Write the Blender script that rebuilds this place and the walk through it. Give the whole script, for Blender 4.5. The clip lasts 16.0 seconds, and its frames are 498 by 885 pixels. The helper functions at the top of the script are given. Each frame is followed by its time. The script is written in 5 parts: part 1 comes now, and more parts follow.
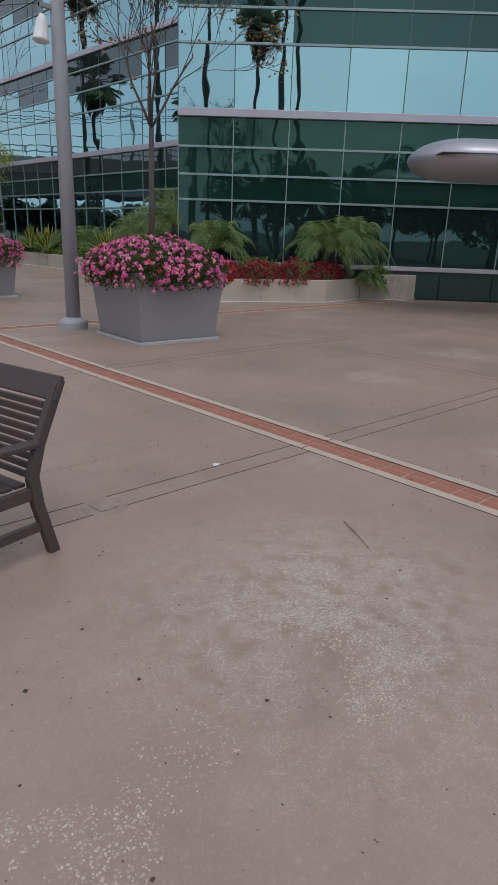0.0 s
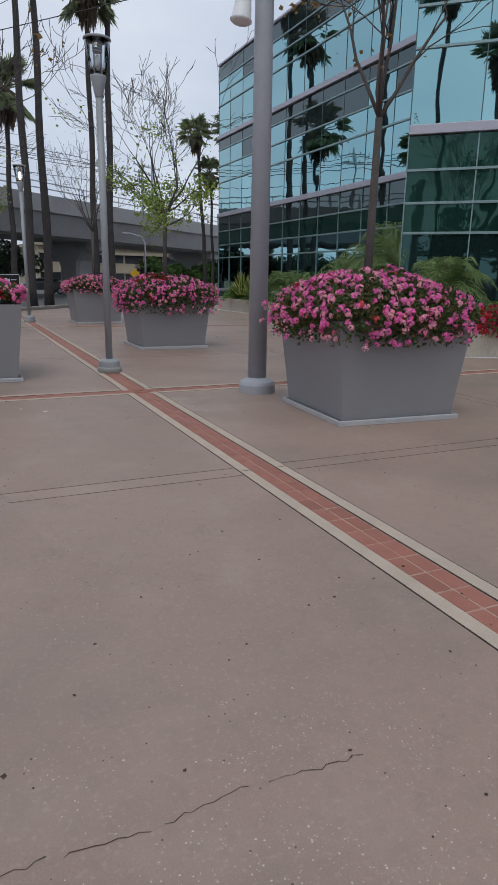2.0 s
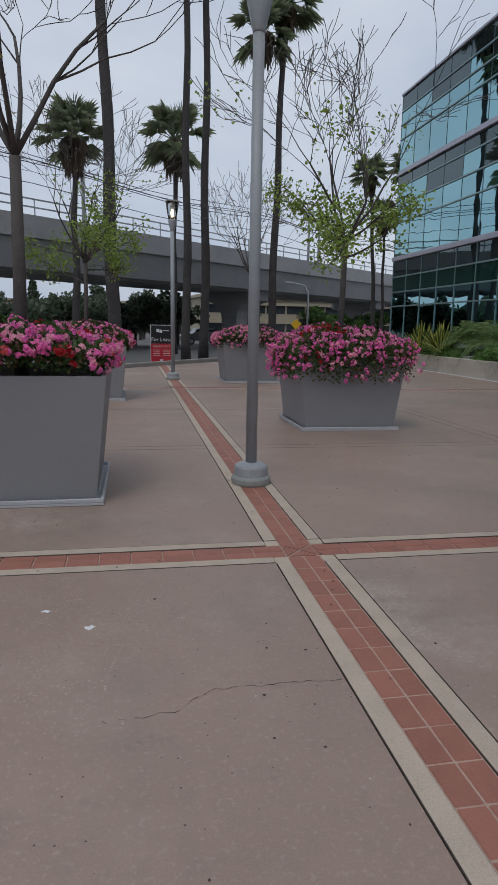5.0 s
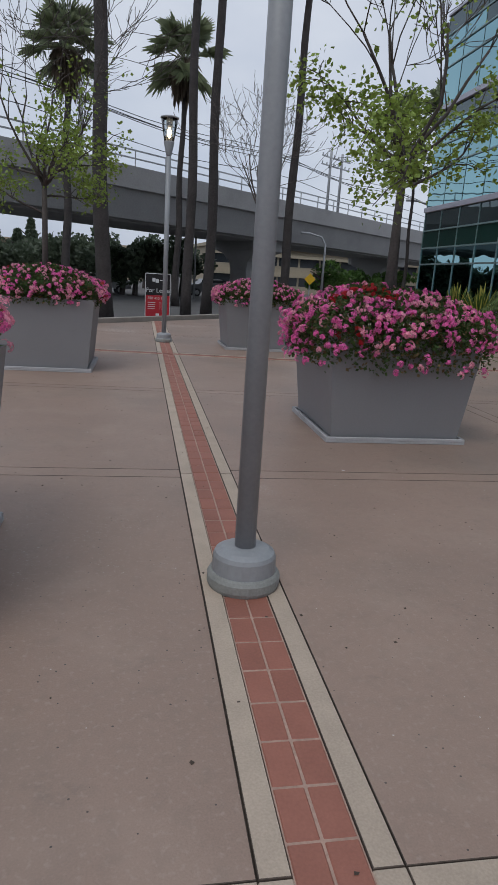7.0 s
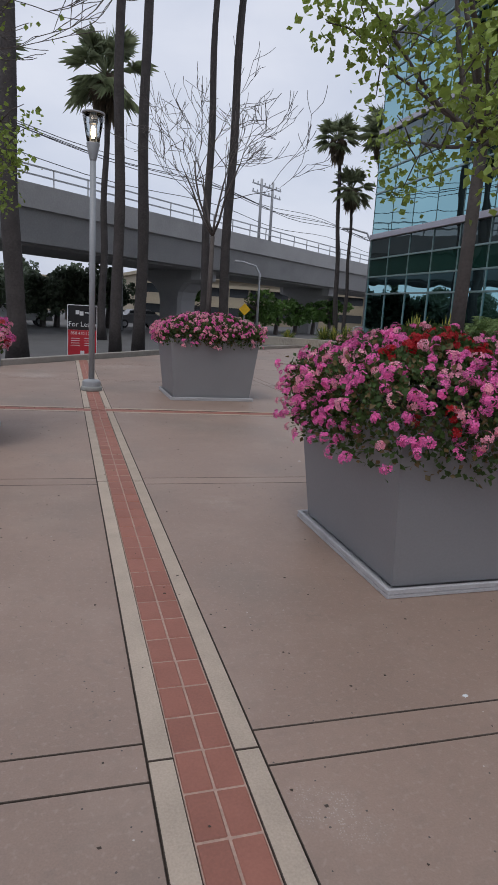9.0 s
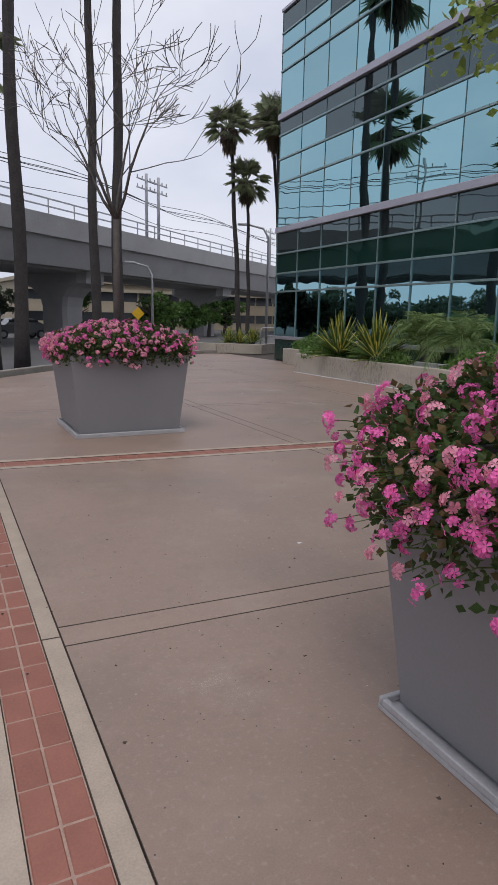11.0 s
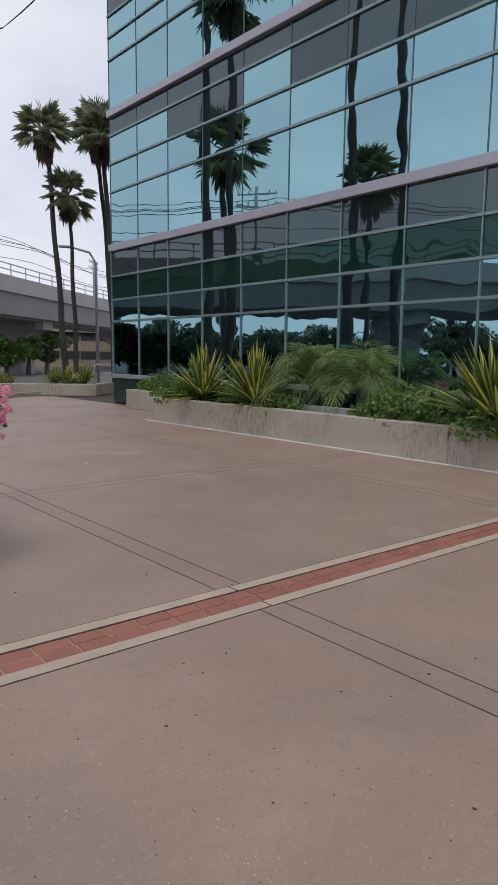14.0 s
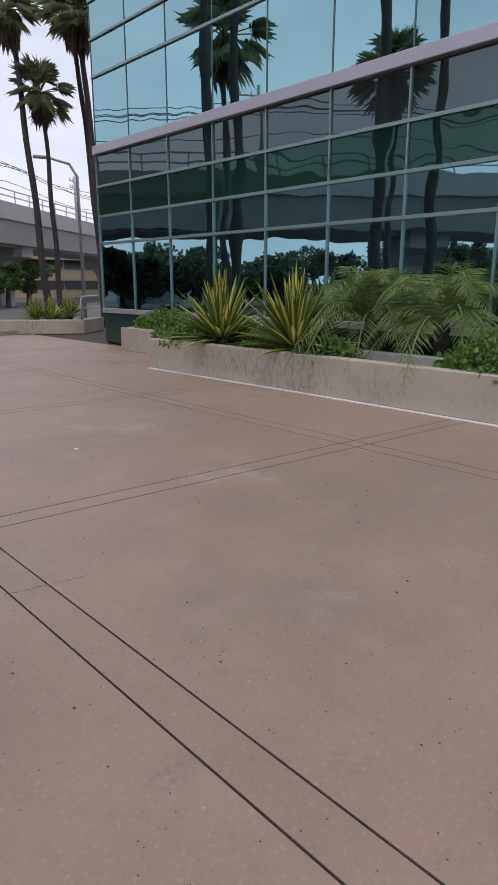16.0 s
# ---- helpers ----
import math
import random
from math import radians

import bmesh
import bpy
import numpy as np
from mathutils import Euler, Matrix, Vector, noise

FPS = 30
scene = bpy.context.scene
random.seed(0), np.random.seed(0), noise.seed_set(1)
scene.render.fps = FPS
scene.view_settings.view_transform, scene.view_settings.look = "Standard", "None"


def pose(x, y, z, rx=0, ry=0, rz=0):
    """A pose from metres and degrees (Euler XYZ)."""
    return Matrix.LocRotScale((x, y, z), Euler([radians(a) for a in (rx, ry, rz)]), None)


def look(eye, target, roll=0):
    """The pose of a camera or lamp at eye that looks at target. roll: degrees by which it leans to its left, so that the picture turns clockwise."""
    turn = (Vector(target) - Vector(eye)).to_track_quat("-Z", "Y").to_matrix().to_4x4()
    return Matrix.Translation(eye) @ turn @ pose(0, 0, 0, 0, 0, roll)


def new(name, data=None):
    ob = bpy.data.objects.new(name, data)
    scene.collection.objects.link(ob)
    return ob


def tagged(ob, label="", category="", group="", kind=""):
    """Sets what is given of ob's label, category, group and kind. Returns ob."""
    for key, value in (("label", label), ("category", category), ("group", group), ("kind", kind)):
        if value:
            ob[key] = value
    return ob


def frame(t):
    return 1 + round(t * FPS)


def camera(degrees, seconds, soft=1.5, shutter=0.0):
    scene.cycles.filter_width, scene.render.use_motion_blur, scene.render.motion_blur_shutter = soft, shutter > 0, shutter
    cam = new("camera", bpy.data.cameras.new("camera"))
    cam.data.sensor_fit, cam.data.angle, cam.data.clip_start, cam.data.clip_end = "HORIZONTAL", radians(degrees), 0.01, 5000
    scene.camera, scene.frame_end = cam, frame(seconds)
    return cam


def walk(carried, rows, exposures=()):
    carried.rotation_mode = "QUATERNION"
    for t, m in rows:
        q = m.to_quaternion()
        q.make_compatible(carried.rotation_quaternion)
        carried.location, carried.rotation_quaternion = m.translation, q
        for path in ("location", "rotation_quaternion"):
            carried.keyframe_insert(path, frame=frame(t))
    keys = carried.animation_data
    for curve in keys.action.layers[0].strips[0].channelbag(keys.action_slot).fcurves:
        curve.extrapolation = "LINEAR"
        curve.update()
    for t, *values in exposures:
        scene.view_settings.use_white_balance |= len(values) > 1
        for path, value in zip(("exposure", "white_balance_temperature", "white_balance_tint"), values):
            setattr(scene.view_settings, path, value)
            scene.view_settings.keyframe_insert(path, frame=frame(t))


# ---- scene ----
cam = camera(43.2, 16.0, soft=0.9)
PATH = [
    (0, (-3.963, -10.913, 1.675), (-2.654, -9.536, 1.05), 2.0),
    (0.5, (-3.391, -10.261, 1.562), (-2.208, -8.721, 1.083), 5.8),
    (1, (-2.895, -9.766, 1.619), (-1.818, -8.157, 1.119), 3.3),
    (1.5, (-2.522, -9.016, 1.514), (-1.663, -7.31, 0.922), 5.3),
    (2, (-2.145, -8.239, 1.487), (-1.338, -6.48, 0.984), 1.0),
    (2.5, (-1.874, -7.516, 1.474), (-1.233, -5.695, 0.95), 2.0),
    (3, (-1.69, -6.861, 1.504), (-1.214, -4.979, 1.021), 1.7),
    (3.2, (-1.603, -6.554, 1.487), (-1.236, -4.634, 1.065), 1.9),
    (5.3, (-1.011, -3.546, 1.517), (-0.66, -1.611, 1.154), 0.8),
    (5.5, (-0.943, -3.24, 1.529), (-0.662, -1.295, 1.159), 0.7),
    (6, (-0.822, -2.469, 1.499), (-0.662, -0.56, 0.925), -0.9),
    (6.5, (-0.654, -1.795, 1.514), (-0.256, 0.124, 1.115), 2.0),
    (7, (-0.546, -1.082, 1.556), (-0.2, 0.822, 1.051), 3.7),
    (7.5, (-0.543, -0.403, 1.605), (-0.217, 1.529, 1.204), 2.4),
    (8, (-0.554, 0.356, 1.626), (-0.262, 2.285, 1.189), 1.3),
    (8.5, (-0.527, 1.116, 1.587), (-0.021, 2.994, 1.124), 2.9),
    (9, (-0.491, 1.8, 1.599), (0.071, 3.676, 1.193), 3.4),
    (9.2, (-0.481, 2.055, 1.623), (0.143, 3.904, 1.187), 2.9),
    (11.3, (-0.144, 4.869, 1.594), (0.771, 6.61, 1.23), 0.5),
    (11.5, (-0.058, 5.151, 1.572), (0.902, 6.871, 1.223), -0.2),
    (12, (0.166, 5.86, 1.569), (1.248, 7.498, 1.189), -0.4),
    (12.5, (0.438, 6.503, 1.595), (1.56, 8.111, 1.199), 2.1),
    (13, (0.753, 7.185, 1.562), (2.058, 8.656, 1.199), 2.4),
    (13.5, (1.059, 7.707, 1.569), (2.405, 9.146, 1.228), 1.9),
    (14, (1.304, 8.301, 1.571), (2.625, 9.778, 1.299), 0.7),
    (14.5, (1.732, 8.985, 1.52), (3.13, 10.383, 1.221), 1.3),
    (15, (2.102, 9.632, 1.521), (3.416, 11.078, 1.094), 2.0),
    (15.5, (2.404, 10.306, 1.53), (3.743, 11.735, 1.123), 1.3),
    (16, (2.748, 11.049, 1.591), (4.063, 12.474, 1.102), 0.1),
]
walk(cam, [(t, look(eye, target, roll)) for t, eye, target, roll in PATH], exposures=[(0, 0.08, 6500, 9), (1, 0.12, 6450, 9), (2.5, -0.04, 6300, 6), (6, -0.17, 6300, 6), (8, 0.0, 6450, 9), (9, 0.06, 6450, 10), (11.5, 0.2, 6700, 12), (13, 0.2, 6800, 11), (16, 0.4, 6700, 14)])

# ---------------------------------------------------------------- light
world = bpy.data.worlds.new("world")
scene.world = world
world.use_nodes = True
wn, wl = world.node_tree.nodes, world.node_tree.links
wn.clear()
w_out = wn.new("ShaderNodeOutputWorld")
w_bg = wn.new("ShaderNodeBackground")
w_sky = wn.new("ShaderNodeTexSky")
w_sky.sky_type = "NISHITA"
w_sky.sun_disc = False
w_sky.sun_elevation, w_sky.sun_rotation = radians(58), radians(200)
w_sky.dust_density = 3.0
w_co = wn.new("ShaderNodeTexCoord")
w_map = wn.new("ShaderNodeMapping")
w_map.inputs["Scale"].default_value = (1.0, 1.0, 2.2)
w_noise = wn.new("ShaderNodeTexNoise")
w_noise.inputs["Scale"].default_value = 2.3
w_noise.inputs["Detail"].default_value = 5
w_ramp = wn.new("ShaderNodeValToRGB")
w_ramp.color_ramp.elements[0].position, w_ramp.color_ramp.elements[0].color = 0.34, (4.6, 5.05, 6.2, 1)
w_ramp.color_ramp.elements[1].position, w_ramp.color_ramp.elements[1].color = 0.68, (6.8, 7.0, 7.75, 1)
w_mix = wn.new("ShaderNodeMix")
w_mix.data_type = "RGBA"
w_mix.inputs["Factor"].default_value = 0.88
wl.new(w_co.outputs["Generated"], w_map.inputs["Vector"])
wl.new(w_map.outputs["Vector"], w_noise.inputs["Vector"])
wl.new(w_noise.outputs["Fac"], w_ramp.inputs["Fac"])
wl.new(w_sky.outputs["Color"], w_mix.inputs["A"])
wl.new(w_ramp.outputs["Color"], w_mix.inputs["B"])
wl.new(w_mix.outputs["Result"], w_bg.inputs["Color"])
wl.new(w_bg.outputs["Background"], w_out.inputs["Surface"])
w_bg.inputs["Strength"].default_value = 0.115

sun = new("sun", bpy.data.lights.new("sun", "SUN"))
sun.data.energy, sun.data.angle, sun.data.color = 0.85, radians(25), (1.0, 0.96, 0.9)
sun.matrix_world = look((-9, -14, 30), (0, 0, 0))


# ---------------------------------------------------------------- materials
def mat(name, colour, rough=0.6, metal=0.0, var=0.25, scale=6.0, fine=60.0, bump=0.15, dist=0.004, per_object=0.0, per_island=0.0, spec=0.5, patch=0.0, patch_colour=(0.5, 0.45, 0.4), coat=0.0):
    """A surface with variation at two scales, fine relief, and a difference from piece to piece."""
    m = bpy.data.materials.new(name)
    m.use_nodes = True
    n, l = m.node_tree.nodes, m.node_tree.links
    b = n["Principled BSDF"]
    co = n.new("ShaderNodeTexCoord")
    big, small = n.new("ShaderNodeTexNoise"), n.new("ShaderNodeTexNoise")
    big.inputs["Scale"].default_value, small.inputs["Scale"].default_value = scale, fine
    big.inputs["Detail"].default_value, small.inputs["Detail"].default_value = 5, 3
    geo = n.new("ShaderNodeNewGeometry")
    for t in (big, small):
        l.new(geo.outputs["Position"], t.inputs["Vector"])
    mixn = n.new("ShaderNodeMath")
    mixn.operation = "ADD"
    l.new(big.outputs["Fac"], mixn.inputs[0])
    l.new(small.outputs["Fac"], mixn.inputs[1])
    last = mixn.outputs[0]
    if per_object:
        inf = n.new("ShaderNodeObjectInfo")
        mo = n.new("ShaderNodeMath")
        mo.operation = "MULTIPLY_ADD"
        mo.inputs[1].default_value = per_object
        l.new(inf.outputs["Random"], mo.inputs[0])
        l.new(last, mo.inputs[2])
        last = mo.outputs[0]
    if per_island:
        mo = n.new("ShaderNodeMath")
        mo.operation = "MULTIPLY_ADD"
        mo.inputs[1].default_value = per_island
        l.new(geo.outputs["Random Per Island"], mo.inputs[0])
        l.new(last, mo.inputs[2])
        last = mo.outputs[0]
    rng = n.new("ShaderNodeMapRange")
    rng.inputs["From Min"].default_value, rng.inputs["From Max"].default_value = 0.6, 1.4 + per_object + per_island
    rng.inputs["To Min"].default_value, rng.inputs["To Max"].default_value = 1 - var, 1 + var
    l.new(last, rng.inputs["Value"])
    mul = n.new("ShaderNodeVectorMath")
    mul.operation = "SCALE"
    mul.inputs[0].default_value = colour
    l.new(rng.outputs["Result"], mul.inputs["Scale"])
    colour_out = mul.outputs["Vector"]
    if patch:
        pn = n.new("ShaderNodeTexNoise")
        pn.inputs["Scale"].default_value, pn.inputs["Detail"].default_value = 0.55, 7
        l.new(geo.outputs["Position"], pn.inputs["Vector"])
        pr = n.new("ShaderNodeValToRGB")
        pr.color_ramp.elements[0].position, pr.color_ramp.elements[1].position = 0.52, 0.70
        l.new(pn.outputs["Fac"], pr.inputs["Fac"])
        pm = n.new("ShaderNodeMix")
        pm.data_type = "RGBA"
        pf = n.new("ShaderNodeMath")
        pf.operation = "MULTIPLY"
        pf.inputs[1].default_value = patch
        l.new(pr.outputs["Color"], pf.inputs[0])
        l.new(pf.outputs[0], pm.inputs["Factor"])
        l.new(colour_out, pm.inputs["A"])
        pm.inputs["B"].default_value = (*patch_colour, 1)
        colour_out = pm.outputs["Result"]
    l.new(colour_out, b.inputs["Base Color"])
    b.inputs["Roughness"].default_value, b.inputs["Metallic"].default_value = rough, metal
    b.inputs["Specular IOR Level"].default_value = spec
    if bump:
        bp = n.new("ShaderNodeBump")
        bp.inputs["Strength"].default_value, bp.inputs["Distance"].default_value = bump, dist
        l.new(small.outputs["Fac"], bp.inputs["Height"])
        l.new(bp.outputs["Normal"], b.inputs["Normal"])
    return m


def leaf_mat(name, colour, var=0.45, rough=0.5):
    m = mat(name, colour, rough=rough, var=var, scale=3, fine=25, bump=0, per_island=0.9, spec=0.35)
    n, l = m.node_tree.nodes, m.node_tree.links
    b = n["Principled BSDF"]
    tr = n.new("ShaderNodeBsdfTranslucent")
    mx = n.new("ShaderNodeMixShader")
    mx.inputs["Fac"].default_value = 0.32
    l.new(b.inputs["Base Color"].links[0].from_socket, tr.inputs["Color"])
    l.new(b.outputs["BSDF"], mx.inputs[1])
    l.new(tr.outputs["BSDF"], mx.inputs[2])
    l.new(mx.outputs["Shader"], n["Material Output"].inputs["Surface"])
    return m


def mirror_glass(name, tint, rough=0.015, wave=0.006, metal=1.0):
    """Coated curtain-wall glass: reflects with a tint, each sheet slightly wavy."""
    m = bpy.data.materials.new(name)
    m.use_nodes = True
    n, l = m.node_tree.nodes, m.node_tree.links
    b = n["Principled BSDF"]
    b.inputs["Base Color"].default_value = (*tint, 1)
    b.inputs["Metallic"].default_value, b.inputs["Roughness"].default_value = metal, rough
    geo, noi, bp = n.new("ShaderNodeNewGeometry"), n.new("ShaderNodeTexNoise"), n.new("ShaderNodeBump")
    noi.inputs["Scale"].default_value, noi.inputs["Detail"].default_value = 0.9, 1
    l.new(geo.outputs["Position"], noi.inputs["Vector"])
    l.new(noi.outputs["Fac"], bp.inputs["Height"])
    bp.inputs["Strength"].default_value, bp.inputs["Distance"].default_value = 1.0, wave
    l.new(bp.outputs["Normal"], b.inputs["Normal"])
    inf, mr, sc = n.new("ShaderNodeObjectInfo"), n.new("ShaderNodeMapRange"), n.new("ShaderNodeVectorMath")
    mr.inputs["To Min"].default_value, mr.inputs["To Max"].default_value = 0.9, 1.08
    l.new(inf.outputs["Random"], mr.inputs["Value"])
    sc.operation = "SCALE"
    sc.inputs[0].default_value = tint
    l.new(mr.outputs["Result"], sc.inputs["Scale"])
    l.new(sc.outputs["Vector"], b.inputs["Base Color"])
    return m


def plaza_concrete():
    """Tinted concrete: cloudy stains, worn patches that bare pale aggregate, dark pits and crumbs."""
    m = mat("tinted concrete", (0.322, 0.229, 0.183), rough=0.48, var=0.20, scale=0.8, fine=140, bump=0.25, dist=0.002, per_object=0.22, patch=0.5, patch_colour=(0.235, 0.196, 0.165), spec=0.55)
    n, l = m.node_tree.nodes, m.node_tree.links
    b = n["Principled BSDF"]
    base = b.inputs["Base Color"].links[0].from_socket
    geo = n.new("ShaderNodeNewGeometry")

    def noise_of(scale, detail, lo, hi):
        t, r = n.new("ShaderNodeTexNoise"), n.new("ShaderNodeMapRange")
        t.inputs["Scale"].default_value, t.inputs["Detail"].default_value = scale, detail
        l.new(geo.outputs["Position"], t.inputs["Vector"])
        r.inputs["From Min"].default_value, r.inputs["From Max"].default_value = lo, hi
        l.new(t.outputs["Fac"], r.inputs["Value"])
        return r.outputs["Result"]

    def spots(scale, size, keep):
        """Small round specks: cells of a grid, a share of which carries one."""
        vo, a, c, k = n.new("ShaderNodeTexVoronoi"), n.new("ShaderNodeMath"), n.new("ShaderNodeMath"), n.new("ShaderNodeMath")
        vo.inputs["Scale"].default_value = scale
        l.new(geo.outputs["Position"], vo.inputs["Vector"])
        a.operation, a.inputs[1].default_value = "LESS_THAN", size
        l.new(vo.outputs["Distance"], a.inputs[0])
        sep = n.new("ShaderNodeSeparateColor")
        l.new(vo.outputs["Color"], sep.inputs["Color"])
        c.operation, c.inputs[1].default_value = "LESS_THAN", keep
        l.new(sep.outputs["Red"], c.inputs[0])
        k.operation = "MULTIPLY"
        l.new(a.outputs[0], k.inputs[0])
        l.new(c.outputs[0], k.inputs[1])
        return k.outputs[0]

    def times(x, y):
        t = n.new("ShaderNodeMath")
        t.operation, t.use_clamp = "MULTIPLY", True
        l.new(x, t.inputs[0])
        if isinstance(y, float):
            t.inputs[1].default_value = y
        else:
            l.new(y, t.inputs[1])
        return t.outputs[0]

    def over(below, fac, colour):
        x = n.new("ShaderNodeMix")
        x.data_type = "RGBA"
        l.new(fac, x.inputs["Factor"])
        l.new(below, x.inputs["A"])
        x.inputs["B"].default_value = (*colour, 1)
        return x.outputs["Result"]

    dist, near, most = n.new("ShaderNodeVectorMath"), n.new("ShaderNodeMapRange"), n.new("ShaderNodeMath")
    dist.operation, dist.inputs[1].default_value = "DISTANCE", (-1.85, -9.3, 0.0)
    l.new(geo.outputs["Position"], dist.inputs[0])
    near.inputs["From Min"].default_value, near.inputs["From Max"].default_value = 1.35, 0.35
    l.new(dist.outputs["Value"], near.inputs["Value"])
    most.operation = "MAXIMUM"
    l.new(noise_of(0.42, 6, 0.60, 0.68), most.inputs[0])
    l.new(times(near.outputs["Result"], noise_of(1.6, 7, 0.28, 0.46)), most.inputs[1])
    worn = times(most.outputs[0], noise_of(9.0, 5, 0.34, 0.54))
    out = over(base, times(noise_of(1.9, 6, 0.52, 0.75), 0.35), (0.43, 0.33, 0.27))
    out = over(out, times(times(noise_of(0.55, 9, 0.50, 0.66), noise_of(6.0, 5, 0.30, 0.6)), 0.36), (0.215, 0.168, 0.138))
    out = over(out, times(noise_of(14.0, 8, 0.50, 0.72), 0.28), (0.22, 0.175, 0.145))
    out = over(out, times(noise_of(45.0, 4, 0.56, 0.72), 0.35), (0.46, 0.37, 0.31))
    out = over(out, times(worn, 0.7), (0.40, 0.32, 0.275))
    out = over(out, times(times(worn, spots(120.0, 0.36, 0.55)), 0.9), (0.66, 0.60, 0.54))
    out = over(out, times(times(worn, spots(125.0, 0.28, 0.25)), 0.8), (0.12, 0.095, 0.085))
    out = over(out, times(spots(34.0, 0.14, 0.09), 0.9), (0.06, 0.05, 0.045))
    out = over(out, times(spots(24.0, 0.09, 0.03), 0.8), (0.62, 0.58, 0.54))
    out = over(out, times(times(noise_of(3.0, 8, 0.60, 0.74), noise_of(30.0, 3, 0.45, 0.6)), 0.5), (0.19, 0.15, 0.13))
    l.new(out, b.inputs["Base Color"])
    return m


M_CONC = plaza_concrete()
M_EDGE = mat("dirty joint edge", (0.10, 0.078, 0.064), rough=0.9, var=0.4, scale=5, fine=60)
M_SUB = mat("joint dirt", (0.068, 0.052, 0.042), rough=0.95, var=0.4)
M_CURB = mat("pale band concrete", (0.455, 0.372, 0.298), rough=0.75, var=0.22, scale=5, fine=120, bump=0.3, per_object=0.2)
M_TILE = mat("terracotta tile", (0.31, 0.125, 0.09), rough=0.6, var=0.28, scale=7, fine=90, bump=0.25, per_object=0.5, per_island=0.3)
M_GROUT = mat("grout", (0.42, 0.29, 0.235), rough=0.9, var=0.25)
M_ASPH = mat("asphalt", (0.115, 0.112, 0.11), rough=0.9, var=0.25, scale=0.4, fine=80, bump=0.4)
def stained_wall():
    """Board-marked concrete with dark pitted stains and rain streaks."""
    m = mat("planter concrete", (0.43, 0.385, 0.325), rough=0.8, var=0.2, scale=1.6, fine=40, bump=0.3, dist=0.004, patch=0.45, patch_colour=(0.27, 0.235, 0.205), per_object=0.15)
    n, l = m.node_tree.nodes, m.node_tree.links
    b = n["Principled BSDF"]
    geo, squash = n.new("ShaderNodeNewGeometry"), n.new("ShaderNodeMapping")
    squash.inputs["Scale"].default_value = (1.0, 1.0, 0.35)
    l.new(geo.outputs["Position"], squash.inputs["Vector"])
    out, facs = b.inputs["Base Color"].links[0].from_socket, []
    for source, scale, lo, hi in ((geo.outputs["Position"], 0.7, 0.45, 0.60), (squash.outputs["Vector"], 22.0, 0.50, 0.62), (geo.outputs["Position"], 55.0, 0.58, 0.66)):
        t, r = n.new("ShaderNodeTexNoise"), n.new("ShaderNodeMapRange")
        t.inputs["Scale"].default_value, t.inputs["Detail"].default_value = scale, 6
        l.new(source, t.inputs["Vector"])
        r.inputs["From Min"].default_value, r.inputs["From Max"].default_value = lo, hi
        l.new(t.outputs["Fac"], r.inputs["Value"])
        facs.append(r.outputs["Result"])
    for fine, strength, colour in ((facs[1], 0.42, (0.14, 0.12, 0.11)), (facs[2], 0.55, (0.08, 0.07, 0.065))):
        k, k2, x = n.new("ShaderNodeMath"), n.new("ShaderNodeMath"), n.new("ShaderNodeMix")
        k.operation, k2.operation, x.data_type = "MULTIPLY", "MULTIPLY", "RGBA"
        l.new(facs[0], k.inputs[0])
        l.new(fine, k.inputs[1])
        l.new(k.outputs[0], k2.inputs[0])
        k2.inputs[1].default_value = strength
        l.new(k2.outputs[0], x.inputs["Factor"])
        l.new(out, x.inputs["A"])
        x.inputs["B"].default_value = (*colour, 1)
        out = x.outputs["Result"]
    l.new(out, b.inputs["Base Color"])
    return m


M_WALLC = stained_wall()
M_PEBBLE = mat("pale bared aggregate", (0.46, 0.395, 0.335), rough=0.7, var=0.45, scale=20, fine=90, bump=0, per_island=0.8)
M_SOIL = mat("soil", (0.05, 0.035, 0.025), rough=0.95, var=0.5, fine=30, bump=0.6, dist=0.02)
M_PLANTER = mat("grey planter paint", (0.245, 0.245, 0.258), rough=0.55, var=0.06, scale=2, fine=70, bump=0.12, dist=0.002)
M_TRAY = mat("pale planter tray", (0.43, 0.43, 0.45), rough=0.55, var=0.14, scale=6)
M_POLE = mat("grey pole paint", (0.35, 0.36, 0.40), rough=0.42, var=0.08, scale=3, fine=40, bump=0.05)
M_LAMPPOLE = mat("lamp post paint", (0.30, 0.315, 0.335), rough=0.45, var=0.1, scale=3, fine=40, bump=0.06)
M_FOOT = mat("concrete foot", (0.27, 0.28, 0.27), rough=0.75, var=0.2, scale=10, fine=70, bump=0.3)
M_FOOT2 = mat("cover concrete", (0.30, 0.235, 0.20), rough=0.8, var=0.3, scale=12, fine=70, bump=0.4)
M_SILVER = mat("brushed aluminium", (0.47, 0.46, 0.52), rough=0.42, metal=0.55, var=0.07, scale=1.5, fine=30, bump=0.05)
M_MULL = mat("mullion", (0.27, 0.37, 0.38), rough=0.4, metal=0.6, var=0.08, bump=0)
M_MULLV = mat("slim dark mullion", (0.10, 0.16, 0.165), rough=0.4, metal=0.5, var=0.08, bump=0)
M_GASKET = mat("dark gasket", (0.02, 0.03, 0.03), rough=0.5, var=0.1, bump=0)
M_GLASS = mirror_glass("reflective teal glass", (0.285, 0.495, 0.53))
M_SPAN = mirror_glass("spandrel glass", (0.098, 0.133, 0.139), wave=0.006, metal=0.8)
M_GREEN = mirror_glass("dark green spandrel glass", (0.021, 0.075, 0.059), wave=0.016, metal=0.55)
M_WING = mirror_glass("deep green spandrel and darkened entrance glass", (0.042, 0.095, 0.09), wave=0.008, metal=0.8)
